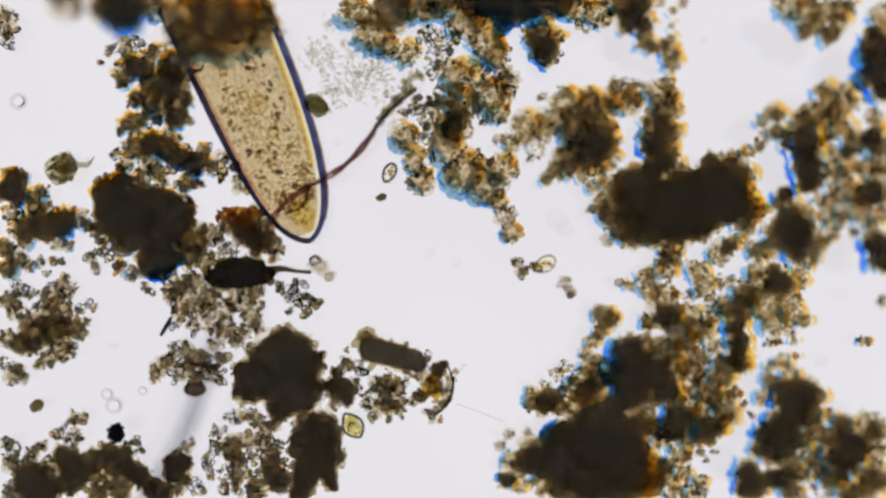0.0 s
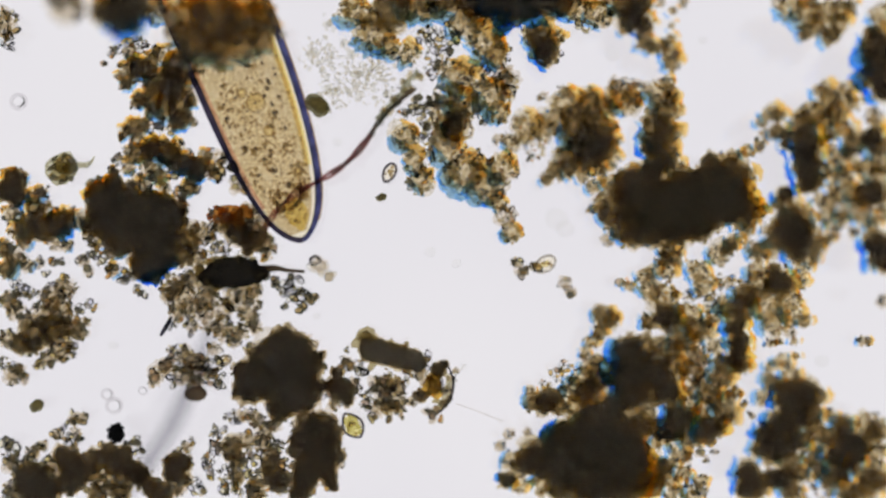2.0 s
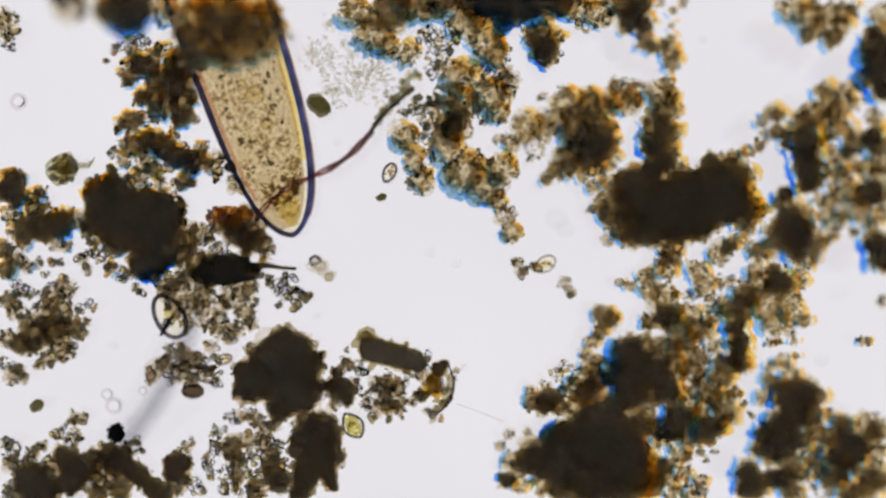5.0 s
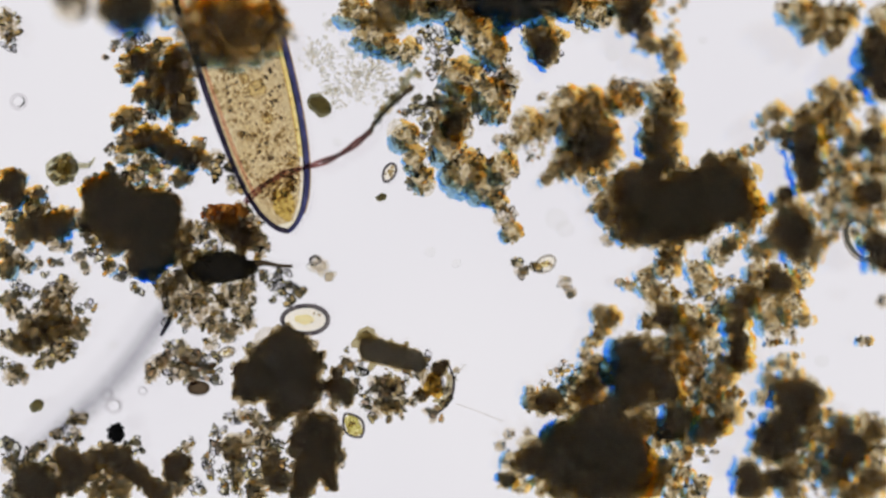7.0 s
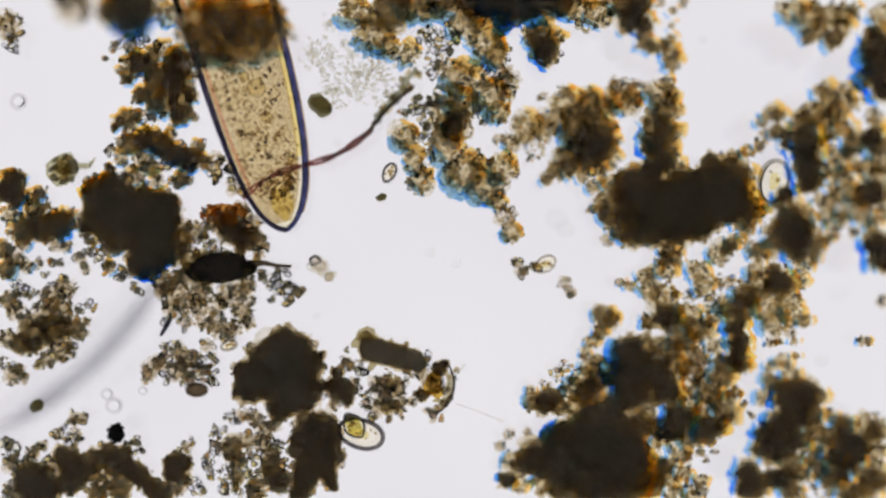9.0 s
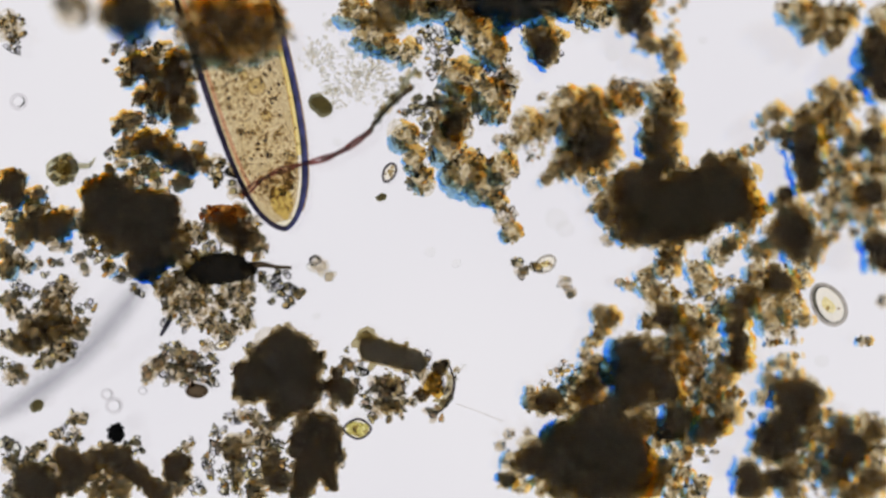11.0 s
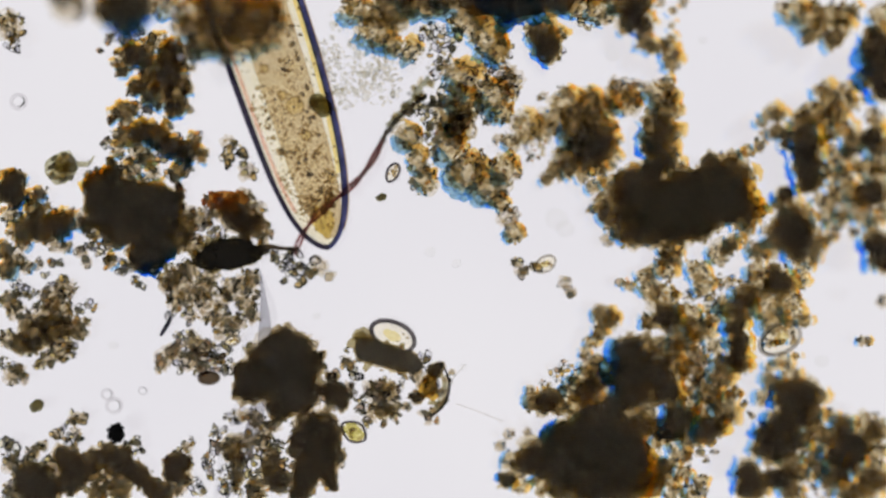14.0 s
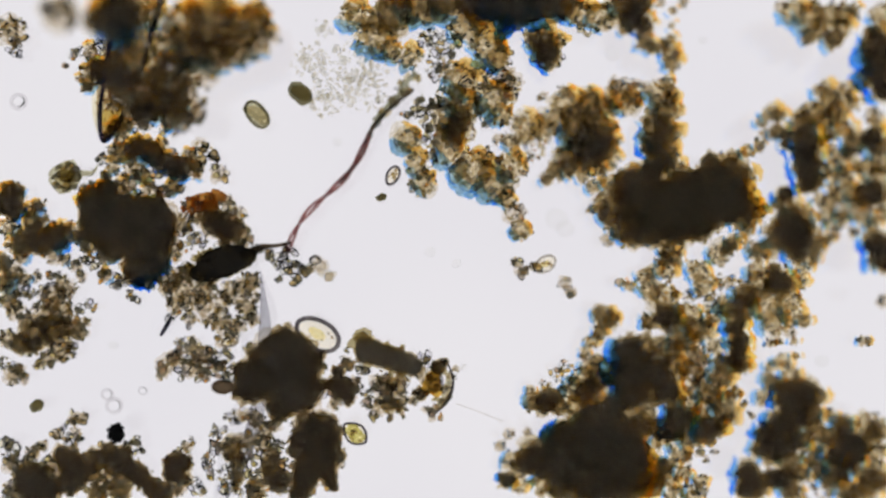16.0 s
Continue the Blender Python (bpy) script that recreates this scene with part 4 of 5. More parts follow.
def ciliate():
    rng = np.random.default_rng(7)
    own = thing("ciliate", P(548, 425, 0.085), "large tan translucent ciliate with dark outline", "ciliate")
    part("clear_rim", mesh_from("clear_rim", *ciliate_shell(0.002, 0.036, 0.002, 0.918), CYTO_EDGE), own, "clear pale outer plasma")
    inner = part("cytoplasm", mesh_from("cytoplasm", *ciliate_shell(0.009, 0.030, 0.014, 0.9), CYTO), own, "grainy tan inner plasma", at=(-0.0035, 0, 0))
    part("tip_plasma", mesh_from("tip_plasma", lump(rng, BALL3, 0.2, 3) * np.array([0.017, 0.024, 0.016]), BALL3[1].tolist(), CYTO_TIP), own, "yellow tip", at=(0.006, 0.045, 0))
    steps = [0.92 * (1 - math.cos(3.1416 * k / 60)) / 2 for k in range(61)]
    right = [(ciliate_mid(s) + ciliate_half(s), s, 0) for s in steps]
    left = [(ciliate_mid(s) - ciliate_half(s), s, 0) for s in steps[1:-1]]
    # The wall tubes also carry the body's dark refracted edge as colour.
    blue = part("pellicle", mesh_from("pellicle", *tube(right[:-1], [0.0042 + 0.0016 * min(1, q[1] / 0.05) for q in right[:-1]], 10), PELLICLE_FRINGE), own, "cell wall with painted blue lens fringe")
    part("pellicle_band", mesh_from("pellicle_band", *tube([(q[0] - 0.0135, q[1], 0.012) for q in right[14:-8]], [0.0055] * (len(right) - 22), 10, 0.4), FRINGE_YELLOW), blue, "painted yellow lens fringe inside the wall")
    part("pellicle_line", mesh_from("pellicle_line", *tube([(q[0] + 0.007, q[1], 0) for q in right[6:-2]], [0.0016] * (len(right) - 8), 8), OUTER_LINE), blue, "thin brown outer line")
    dark = part("pellicle", mesh_from("pellicle", *tube([right[0]] + left, [0.0046 + 0.0012 * min(1, max(0, q[1] - 0.1) / 0.15) for q in [right[0]] + left], 10), PELLICLE), own, "dark violet cell wall")
    part("pellicle_band", mesh_from("pellicle_band", *tube([(q[0] + 0.0085, q[1], 0.010) for q in left[10:-8]], [0.0034] * (len(left) - 18), 10, 0.5), ROSE), dark, "rosy inner seam")
    for k in range(6):
        s = 0.08 + 0.34 * rng.uniform()
        w = (ciliate_half(s) - 0.03) * rng.uniform(-1, 1)
        r = rng.uniform(0.006, 0.011)
        if k == 0:
            s, w, r = 0.25, 0.004, 0.016
        vac = part("vacuole", mesh_from("vacuole", lump(rng, BALL2, 0.1, 1) * r * np.array([1, 1, 0.6]), BALL2[1].tolist(), CYTO_EDGE), own, "clear round vacuole", at=(ciliate_mid(s) + w, s, 0.02))
        part("vacuole_wall", mesh_from("vacuole_wall", *loop_tube([(r * math.cos(q * 0.2618), r * math.sin(q * 0.2618), 0) for q in range(24)], 0.0014), GRANULE), vac)
    for k in range(64):
        s = 0.05 + 0.42 * rng.uniform()
        w = (ciliate_half(s) - 0.02) * rng.uniform(-1, 1)
        dot = part("food_dot", DOT_MESHES[k % 6], own, at=(ciliate_mid(s) + w, s, rng.uniform(0, 0.026)))
        r = rng.uniform(0.002, 0.0042) if k > 20 else rng.uniform(0.0042, 0.0065)
        dot.scale = (r, r * rng.uniform(0.65, 1), r * 0.6)
        dot.rotation_euler.z = rng.uniform(0, 3)
    h = Heap()
    knots = [(0.07 + 0.26 * rng.uniform() ** 1.9, rng.uniform(-0.85, 0.85)) for _ in range(70)]
    for k in range(1300):
        if k % 3:
            ks, kw = knots[rng.integers(70)]
            s = max(0.03, ks + rng.normal() * 0.011)
            w = (ciliate_half(s) - 0.015) * min(1, max(-1, kw + rng.normal() * 0.12))
        else:
            s = 0.03 + 0.6 * rng.uniform()
            w = (ciliate_half(s) - 0.015) * rng.uniform(-1, 1)
        r = 0.0019 * rng.lognormal(0, 0.4)
        h.add(np.array([ciliate_mid(s) + w, s, rng.uniform(-0.02, 0.028)]) + GRAIN_SHAPES[k % 10] @ turn_matrix(rng).T * r, BALL2[1])
    part("granules", h.mesh("granules", GRANULE), own, "dark food granules", "stuff")
    return own, inner


CILIATE, PLASMA = ciliate()


# ---- small swimming cells ----
def cell(label, u, v, z, rx, ry, seed, name="small_ciliate", group="small ciliates", pointed=0.0, rim=None, fill=0.42):
    """A flattened oval cell, longer along its own x."""
    rng = np.random.default_rng(seed)
    own = thing(name, P(u, v, z), label, "ciliate" if name == "small_ciliate" else "alga", group)
    def edge(a, k=1.0):
        c, s = math.cos(a), math.sin(a)
        return (k * rx * math.copysign(abs(c) ** (1 + pointed * 0.3), c) + 0.08 * rx * s * s, k * ry * math.copysign(abs(s) ** (1 + pointed), s), 0)
    body = BALL3[0] * np.array([rx * 0.97, ry * 0.97, ry * 0.62])
    if pointed:
        a = np.arctan2(BALL3[0][:, 1], BALL3[0][:, 0])
        flat = np.linalg.norm(BALL3[0][:, :2], axis=1)
        body = np.array([[*(np.array(edge(x, 0.96)) * f)[:2], q * ry * 0.5] for x, f, q in zip(a, flat, BALL3[0][:, 2])])
    part("plasma", mesh_from("plasma", body, BALL3[1].tolist(), CELL), own, "clear pale plasma")
    part("cell_wall", mesh_from("cell_wall", *loop_tube([edge(6.28318 * k / 40) for k in range(40)], 0.0025 if pointed else 0.0044), rim or CELL_RIM), own, "thin cell wall")
    part("yolk", mesh_from("yolk", lump(rng, BALL3, 0.15, 2) * np.array([rx * fill, ry * (fill - 0.05), ry * 0.3]), BALL3[1].tolist(), YOLK_GREEN if pointed > 0.3 else CELL_YOLK), own, "yellow middle")
    for k in range(9 if pointed else 3):
        a, d = rng.uniform(0, 6.28), rng.uniform(0.2, 0.75)
        part("granule", mesh_from("granule", GRAIN_SHAPES[k] * rng.uniform(0.0018, 0.0036), BALL2[1].tolist(), GRANULE), own, at=Vector(edge(a, d)) + Vector((0, 0, ry * 0.3)))
    return own


SWIMMER_A = cell("small oval clear ciliate swimming among clumps", 240, 400, 0.07, 0.040, 0.024, 11)
SWIMMER_B = cell("small oval pale ciliate near golden grains", 1500, 400, 0.07, 0.038, 0.025, 12, rim=CELL_RIM_SOFT)
DIATOM = cell("pointed yellow green cell with dark outline", 624, 753, 0.06, 0.024, 0.017, 13, "alga_cell", "algae", 0.5, None, 0.82)
OVAL = cell("clear thin oval cell shell", 689, 306, 0.05, 0.017, 0.010, 14, "alga_cell", "algae", 0.1, CELL_RIM, 0.2)
OVAL.rotation_euler.z = 1.1
OVAL_C = cell("tiny clear oval cell beside curled grains", 397, 634, 0.05, 0.014, 0.008, 16, "alga_cell", "algae", 0.1, CELL_RIM_SOFT)
OVAL_C.rotation_euler.z = 0.3
OVAL_B = cell("clear empty oval cell shell", 965, 468, 0.03, 0.020, 0.013, 15, "alga_cell", "algae", 0.2, CELL_RIM_FAINT)
OVAL_B.rotation_euler.z = 0.6


# ---- pod with a spine ----
def pod():
    rng = np.random.default_rng(21)
    own = thing("spined_pod", P(420, 483, 0.09), "black spindle-shaped pod with a thin spine", "seed pod")
    part("husk", mesh_from("husk", lump(rng, BALL4, 0.16, 5) * np.array([0.056, 0.026, 0.024]), BALL4[1].tolist(), BLACK_HUSK), own, "black husk")
    for k in range(28):
        a = rng.uniform(0, 6.28)
        sc = part("husk_scale", LUMP_MESHES[HUMUS_BROWN][k % 14], own, at=(0.055 * math.cos(a), 0.023 * math.sin(a), rng.uniform(-0.01, 0.015)))
        sc.scale = (rng.uniform(0.007, 0.014), rng.uniform(0.005, 0.009), 0.006)
        sc.rotation_euler.z = rng.uniform(0, 6)
    pts = smooth_rows([(0.04, 0, 0), (0.075, 0.007, 0.004), (0.10, 0.003, 0.003), (0.128, 0.001, 0.0)], 6)
    part("spine", mesh_from("spine", *tube(pts, [0.008 * (1 - k / len(pts)) ** 3 + 0.0030 for k in range(len(pts))]), SPINE), own, "thin brown spine")
    return own


SLEEVE = mat_film("sleeve_grey", (0.74, 0.69, 0.66), (0.50, 0.46, 0.45), 70, 0.04)
SPINE = mat_film("spine_brown", (0.40, 0.34, 0.25), (0.18, 0.15, 0.11), 80, 0.1)
BLACK_HUSK = mat_humus("black_husk", (0.22, 0.20, 0.15), (0.08, 0.07, 0.05), (0.03, 0.028, 0.026), (0.3, 0.6))
POD = pod()


SEED_COAT = mat_film("seed_coat", (0.44, 0.37, 0.28), (0.26, 0.22, 0.17), 70, 0.06)


def seed_grain():
    own = thing("seed", P(345, 689, 0.11), "brown smooth oval seed with dark edge", "seed")
    part("seed_coat", mesh_from("seed_coat", BALL3[0] * np.array([0.017, 0.010, 0.009]), BALL3[1].tolist(), SEED_COAT), own, "olive brown coat")
    part("rim", mesh_from("rim", *loop_tube([(0.0175 * math.cos(k * 0.2094), 0.0105 * math.sin(k * 0.2094), 0) for k in range(30)], 0.0026), SEED_COAT), own, "dark rim")
    return own


SEED = seed_grain()


# ---- twisted fibre ----
def fibre():
    rng = np.random.default_rng(27)
    own = thing("twisted_fibre", P(660, 236, 0.13), "red brown twisted fibre with grey sheath", "fibre")
    path = smooth_rows([(0.010, 0.020, 0), (0.024, 0.038, 0.002), (0.038, 0.054, 0.004), (0.052, 0.070, 0.004), (0.064, 0.090, 0.004), (0.080, 0.104, 0.0)], 8)
    part("sheath", mesh_from("sheath", *tube(path, [0.0062 + 0.0016 * math.sin(k * 0.5) + 0.0014 * math.sin(k * 1.3) for k in range(len(path))], 12), FIBRE_GREY), own, "grey green sheath")
    for k in range(9):
        q = path[rng.integers(len(path))]
        g = part("grain", grain_mesh(GRAIN_OLIVE if k % 2 else GRAIN_PALE, rng.integers(10)), own, at=q + Vector((rng.uniform(-0.008, 0.008), rng.uniform(-0.008, 0.008), 0.006)))
        s = rng.uniform(0.003, 0.0055)
        g.scale = (s, s, s)
    for k in range(12):
        q = path[rng.integers(4, len(path))]
        sc = part("sheath_scale", LUMP_MESHES[HUMUS_BROWN if k % 3 == 0 else HUMUS_THIN][k], own, at=q + Vector((rng.uniform(-0.007, 0.007), rng.uniform(-0.007, 0.007), 0.003)))
        sc.scale = (rng.uniform(0.005, 0.009), rng.uniform(0.004, 0.006), 0.004)
        sc.rotation_euler.z = rng.uniform(0.4, 1.4)
    cord = smooth_rows([(0.0, 0.0, 0), (0.006, 0.012, 0), (0.022, 0.032, 0), (0.048, 0.056, 0), (0.074, 0.078, -0.005)], 8)
    part("cord", mesh_from("cord", *tube(cord, [0.0042 + 0.0008 * math.sin(k * 0.9) for k in range(len(cord))], 8), SPINE), own, "dark thin cord")
    bend = [0.011 * math.sin(k / 40 * 6.283) * (0.7 + 0.4 * k / 40) for k in range(41)]
    for turn in (0, 1):
        pts = [(b + 0.0036 * math.sin(k * 0.3 + turn * 3.1416), -0.25 * k / 40, 0.0036 * math.cos(k * 0.3 + turn * 3.1416)) for k, b in enumerate(bend)]
        me = mesh_from("strand", *tube(pts, [0.0030 - 0.0006 * k / 41 for k in range(41)], 8), FIBRE_RED)
        if turn == 0:
            arm = part("strand", me, own, "dark red strand")
        else:
            part("strand", me, arm)
    sleeve = [(b, -0.25 * k / 40, 0.001) for k, b in enumerate(bend)][:17]
    part("sleeve", mesh_from("sleeve", *tube(sleeve, [0.0052 - 0.0001 * k + 0.0005 * math.sin(k * 1.4) for k in range(17)], 10), SLEEVE), arm, "dark grey sleeve")
    return own, arm


FIBRE, STRAND = fibre()


# ---- worm, set high so that the camera blurs it ----
def worm():
    own = thing("worm", P(315, 765, 0.6), "pale translucent roundworm drifting above the slide", "worm")
    pts = smooth_rows([(-0.042, 0.24, 0), (-0.012, 0.12, 0), (0, 0, 0), (-0.012, -0.12, 0), (-0.042, -0.24, 0)], 8)
    part("body_wall", mesh_from("body_wall", *tube(pts, [0.032 * min(1, 0.04 + k / 7, 0.04 + (len(pts) - 1 - k) / 7) for k in range(len(pts))], 16), WORM), own, "clear body wall")
    # Offset grey tube paints in the darker side of the worm.
    part("shade_strip", mesh_from("shade_strip", *tube([p + Vector((0.010, 0, 0)) for p in pts[2:-2]], [0.013 * min(1, 0.04 + k / 8, 0.04 + (len(pts) - 5 - k) / 8) for k in range(len(pts) - 4)], 10), WORM_SHADE), own, "grey shaded side of the body")
    return own


WORM_SHADE = mat_film("worm_shade", (0.80, 0.80, 0.81), (0.70, 0.70, 0.72), 20)
WORM_BODY = worm()


def orange_flake():
    rng = np.random.default_rng(33)
    own = thing("orange_flake", P(422, 383, 0.055), "bright orange brown flake in the sediment", "flake")
    for x, y, s in ((-0.022, 0.0, 0.018), (0.0, 0.004, 0.022), (0.022, 0.002, 0.018), (0.008, -0.008, 0.016), (-0.01, -0.006, 0.014)):
        part("plate", mesh_from("plate", lump(rng, BALL3, 0.25, 4) * np.array([s, s * 0.62, s * 0.4]), BALL3[1].tolist(), ORANGE), own, at=(x, y, 0))
    for k in range(26):
        g = part("grain", grain_mesh((GRAIN_RUST, GRAIN_MURK, GRAIN_AMBER)[k % 3], k % 10), own, at=(rng.uniform(-0.036, 0.036), rng.uniform(-0.014, 0.014), rng.uniform(0.0, 0.01)))
        g.scale = [rng.uniform(0.003, 0.0055)] * 3
        g.rotation_euler = (rng.uniform(0, 6), rng.uniform(0, 6), 0)
    return own


FLAKE = orange_flake()


def claw_flake():
    rng = np.random.default_rng(35)
    own = thing("claw_flake", P(785, 690, 0.05), "curved translucent amber flake shaped like a claw", "flake")
    pts = smooth_rows([(0.008, 0.042, 0), (0.0165, 0.014, 0), (0.012, -0.014, 0), (-0.002, -0.034, 0), (-0.018, -0.046, 0)], 7)
    part("edge", mesh_from("edge", *tube(pts, [0.0014 + 0.0014 * math.sin(3.1416 * k / (len(pts) - 1)) for k in range(len(pts))], 10, 0.8), CELL_RIM), own, "thin dark outer edge")
    part("blade", mesh_from("blade", *tube([q + Vector((-0.008, -0.001, -0.004)) for q in pts[2:-2]], [0.0065 * math.sin(3.1416 * (k + 1) / (len(pts) - 2)) + 0.001 for k in range(len(pts) - 4)], 12, 0.4), PALE_BLADE), own, "pale clear blade")
    part("inner_blade", mesh_from("inner_blade", lump(rng, BALL3, 0.22, 4) * np.array([0.016, 0.022, 0.007]), BALL3[1].tolist(), AMBER_FILM), own, "amber middle", at=(-0.018, 0.004, -0.006))
    for k in range(5):
        sc = part("scale", LUMP_MESHES[HUMUS_BROWN][k], own, at=(rng.uniform(-0.034, -0.006), rng.uniform(-0.03, 0.03), 0.002))
        sc.scale = (rng.uniform(0.004, 0.009), rng.uniform(0.004, 0.009), 0.004)
    return own


PALE_BLADE = mat_film("pale_blade", (0.93, 0.92, 0.86), (0.72, 0.68, 0.52), 60, 0.02)
AMBER_FILM = mat_film("amber_film", (1.0, 0.90, 0.52), (0.84, 0.64, 0.24), 60, 0.02)
CLAW = claw_flake()


def hair(points, label):
    pts = smooth_rows([P(*q) for q in points], 8)
    own = thing("hair", pts[0], label, "fibre", "fine hairs")
    part("hair_shaft", mesh_from("hair_shaft", *tube([q - pts[0] for q in pts], [0.0011] * len(pts), 6), HAIR), own)
    return own


hair([(800, 672, 0.03), (815, 655, 0.03), (823, 645, 0.03)], "short pale hair on an orange flake")
hair([(808, 715, 0.02), (845, 728, 0.015), (890, 746, 0.01)], "fine pale hair lying in the water")

# ---- rods, grit, beads, capsules ----
def dark_rod():
    rng = np.random.default_rng(31)
    own = thing("dark_rod", P(692, 628, 0.045), "dark brown segmented rod with pale ends", "rod")
    for name, mat, wide, label in (("bark", "SKIN_OLIVE", 1.0, "brown bark"), ("shaft", "SKIN_BROWN", 0.92, "dark brown shaft"), ("sapwood", "SKIN_BLACK", 0.82, ""), ("pith", "SKIN_BLACK", 0.64, "black pith")):
        part(name, mesh_from(name, *tube([((0.9 + 0.1 * wide) * Vector((-0.058 + 0.0041 * k, 0.0012 * math.sin(k * 1.1), 0))) for k in range(31)],
            [wide * (0.0235 * (1 - abs(k / 15 - 1) ** 9 * 0.75) * (1.06 - 0.006 * k) + 0.0012 * math.sin(k * 1.9)) for k in range(31)], 18, 0.9), SKINS[mat]), own, label)
    for k in range(16):
        sc = part("scale", LUMP_MESHES[HUMUS_BROWN if k % 3 else HUMUS_THIN][k % 14], own, at=(rng.uniform(-0.055, 0.045), rng.choice((-1, 1)) * rng.uniform(0.008, 0.022), rng.uniform(-0.01, 0.014)))
        sc.scale = (0.012, 0.007, 0.007)
        sc.rotation_euler.z = rng.uniform(0, 6)
    for name, at, s in (("knob", (-0.053, 0.021, 0.004), 0.013), ("stub", (-0.060, 0.004, 0.0), 0.011)):
        sc = part(name, LUMP_MESHES[HUMUS_BROWN][3], own, "rounded dark " + name, at=at)
        sc.scale = (s * 1.2, s, s)
    for k in range(10):
        g = part("grain", grain_mesh(GRAIN_OLIVE, rng.integers(10)), own, at=(rng.uniform(-0.06, 0.06), rng.choice((-1, 1)) * rng.uniform(0.02, 0.028), rng.uniform(0, 0.02)))
        s = rng.uniform(0.003, 0.005)
        g.scale = (s, s, s)
    own.rotation_euler.z = -0.27
    return own


ROD = dark_rod()


# Stands in for a speck of dirt on the camera's sensor.
def grit():
    own = thing("grit", P(205, 767, 0.1), "jet black angular speck standing in for sensor dirt", "grit")
    body = lump(np.random.default_rng(3), BALL3, 0.16, 4) * np.array([0.0125, 0.0155, 0.012])
    part("speck_body", mesh_from("speck_body", body, BALL3[1].tolist(), BLACK, False), own)
    for k, (x, y) in enumerate(((-0.012, 0.006), (0.012, -0.004), (0.004, 0.015), (-0.003, -0.015), (0.010, 0.009), (-0.010, -0.008), (-0.006, 0.013), (0.007, -0.012))):
        g = part("chip", mesh_from("chip", GRAIN_SHAPES[k] * 0.004, BALL2[1].tolist(), BLACK), own, at=(x, y, 0))
    return own


grit()


# Tint for the optical halo, painted as a grey ring round each bead.
BEAD_HALO = mat_film("bead_halo", (0.95, 0.945, 0.945), (0.90, 0.895, 0.90), 40)


def bead(u, v, r, z=0.02, mat=BEAD, label="clear round oil bead"):
    own = thing("bead", P(u, v, z), label, "bead", "clear beads")
    part("bead_body", mesh_from("bead_body", BALL3[0] * np.array([r, r * 0.9, r * 0.7]) / 1000, BALL3[1].tolist(), mat), own)
    if mat is BEAD:
        ring_at = [(r * 1.15 * math.cos(q * 0.2618) / 1000, r * 1.1 * math.sin(q * 0.2618) / 1000, 0) for q in range(24)]
        part("halo_ring", mesh_from("halo_ring", *loop_tube(ring_at, r * 0.35 / 1000), BEAD_HALO), own, "soft grey painted halo")
    return own


for u, v, r in ((33, 180, 11), (190, 698, 8), (202, 718, 11), (253, 692, 6)):
    bead(u, v, r, r / 1000)
for u, v, r in ((762, 446, 10), (808, 467, 9), (985, 388, 20), (1000, 405, 16), (597, 252, 8), (560, 560, 7), (200, 612, 9), (1243, 72, 8), (820, 650, 7), (1085, 95, 14), (1455, 640, 12)):
    bead(u, v, r, r / 1000 * 0.8, BEAD_FAINT, "faint clear bead in the water")


def capsule(u, v, z, length, r, angle, mat, label):
    own = thing("capsule", P(u, v, z), label, "alga", "drifting capsules")
    skin = lump(np.random.default_rng(int(u)), BALL4, 0.13, 4)
    skin = np.sign(skin) * np.abs(skin) ** 0.85 * np.array([length * 0.5, r, r * 0.8])
    part("capsule_wall", mesh_from("capsule_wall", skin, BALL4[1].tolist(), mat), own)
    part("content", mesh_from("content", LUMP_SHAPES[3] * np.array([length * 0.4, r * 0.8, r * 0.7]), BALL2[1].tolist(), HUMUS_THIN if mat is PALE_GREEN else HUMUS_BROWN), own, "green content")
    own.rotation_euler.z = angle
    return own


PALE_GREEN = mat_film("pale_green_plasma", (0.91, 0.90, 0.80), (0.60, 0.58, 0.44), 130, 0.04)
GREEN = mat_film("green_plasma", (0.60, 0.58, 0.44), (0.34, 0.33, 0.24), 60, 0.05)
CAPSULE_A = capsule(485, 245, 0.02, 0.052, 0.015, -0.9, PALE_GREEN, "pale green capsule-shaped alga drifting free")
part("capsule_rim", mesh_from("capsule_rim", *loop_tube([(0.026 * math.copysign(abs(math.cos(k * 0.2094)) ** 0.8, math.cos(k * 0.2094)), 0.015 * math.sin(k * 0.2094), 0) for k in range(30)], 0.0028), GREEN), CAPSULE_A, "dark green rim")
CAPSULE_B = capsule(560, 186, 0.03, 0.046, 0.015, -0.8, GREEN, "olive green oval alga")
capsule(66, 718, 0.02, 0.024, 0.010, 0.5, GREEN, "tiny green drifting alga")
capsule(295, 577, 0.02, 0.040, 0.0042, 1.05, PELLICLE, "thin dark rod-shaped alga")
CAPSULE_F = capsule(112, 299, 0.03, 0.056, 0.024, 0.7, PALE_GREEN, "round grey green cell with a pointed spike")
part("bead_body", mesh_from("bead_body", BALL3[0] * 0.008, BALL3[1].tolist(), BEAD), CAPSULE_F, "small clear bead", at=(0.036, -0.018, 0))
part("spike", mesh_from("spike", *tube(smooth_rows([(0.022, -0.01, 0), (0.04, -0.022, 0), (0.056, -0.018, 0)], 5), [0.006 - 0.0005 * k for k in range(11)], 8), PALE_GREEN), CAPSULE_F)
cell_rng = np.random.default_rng(36)
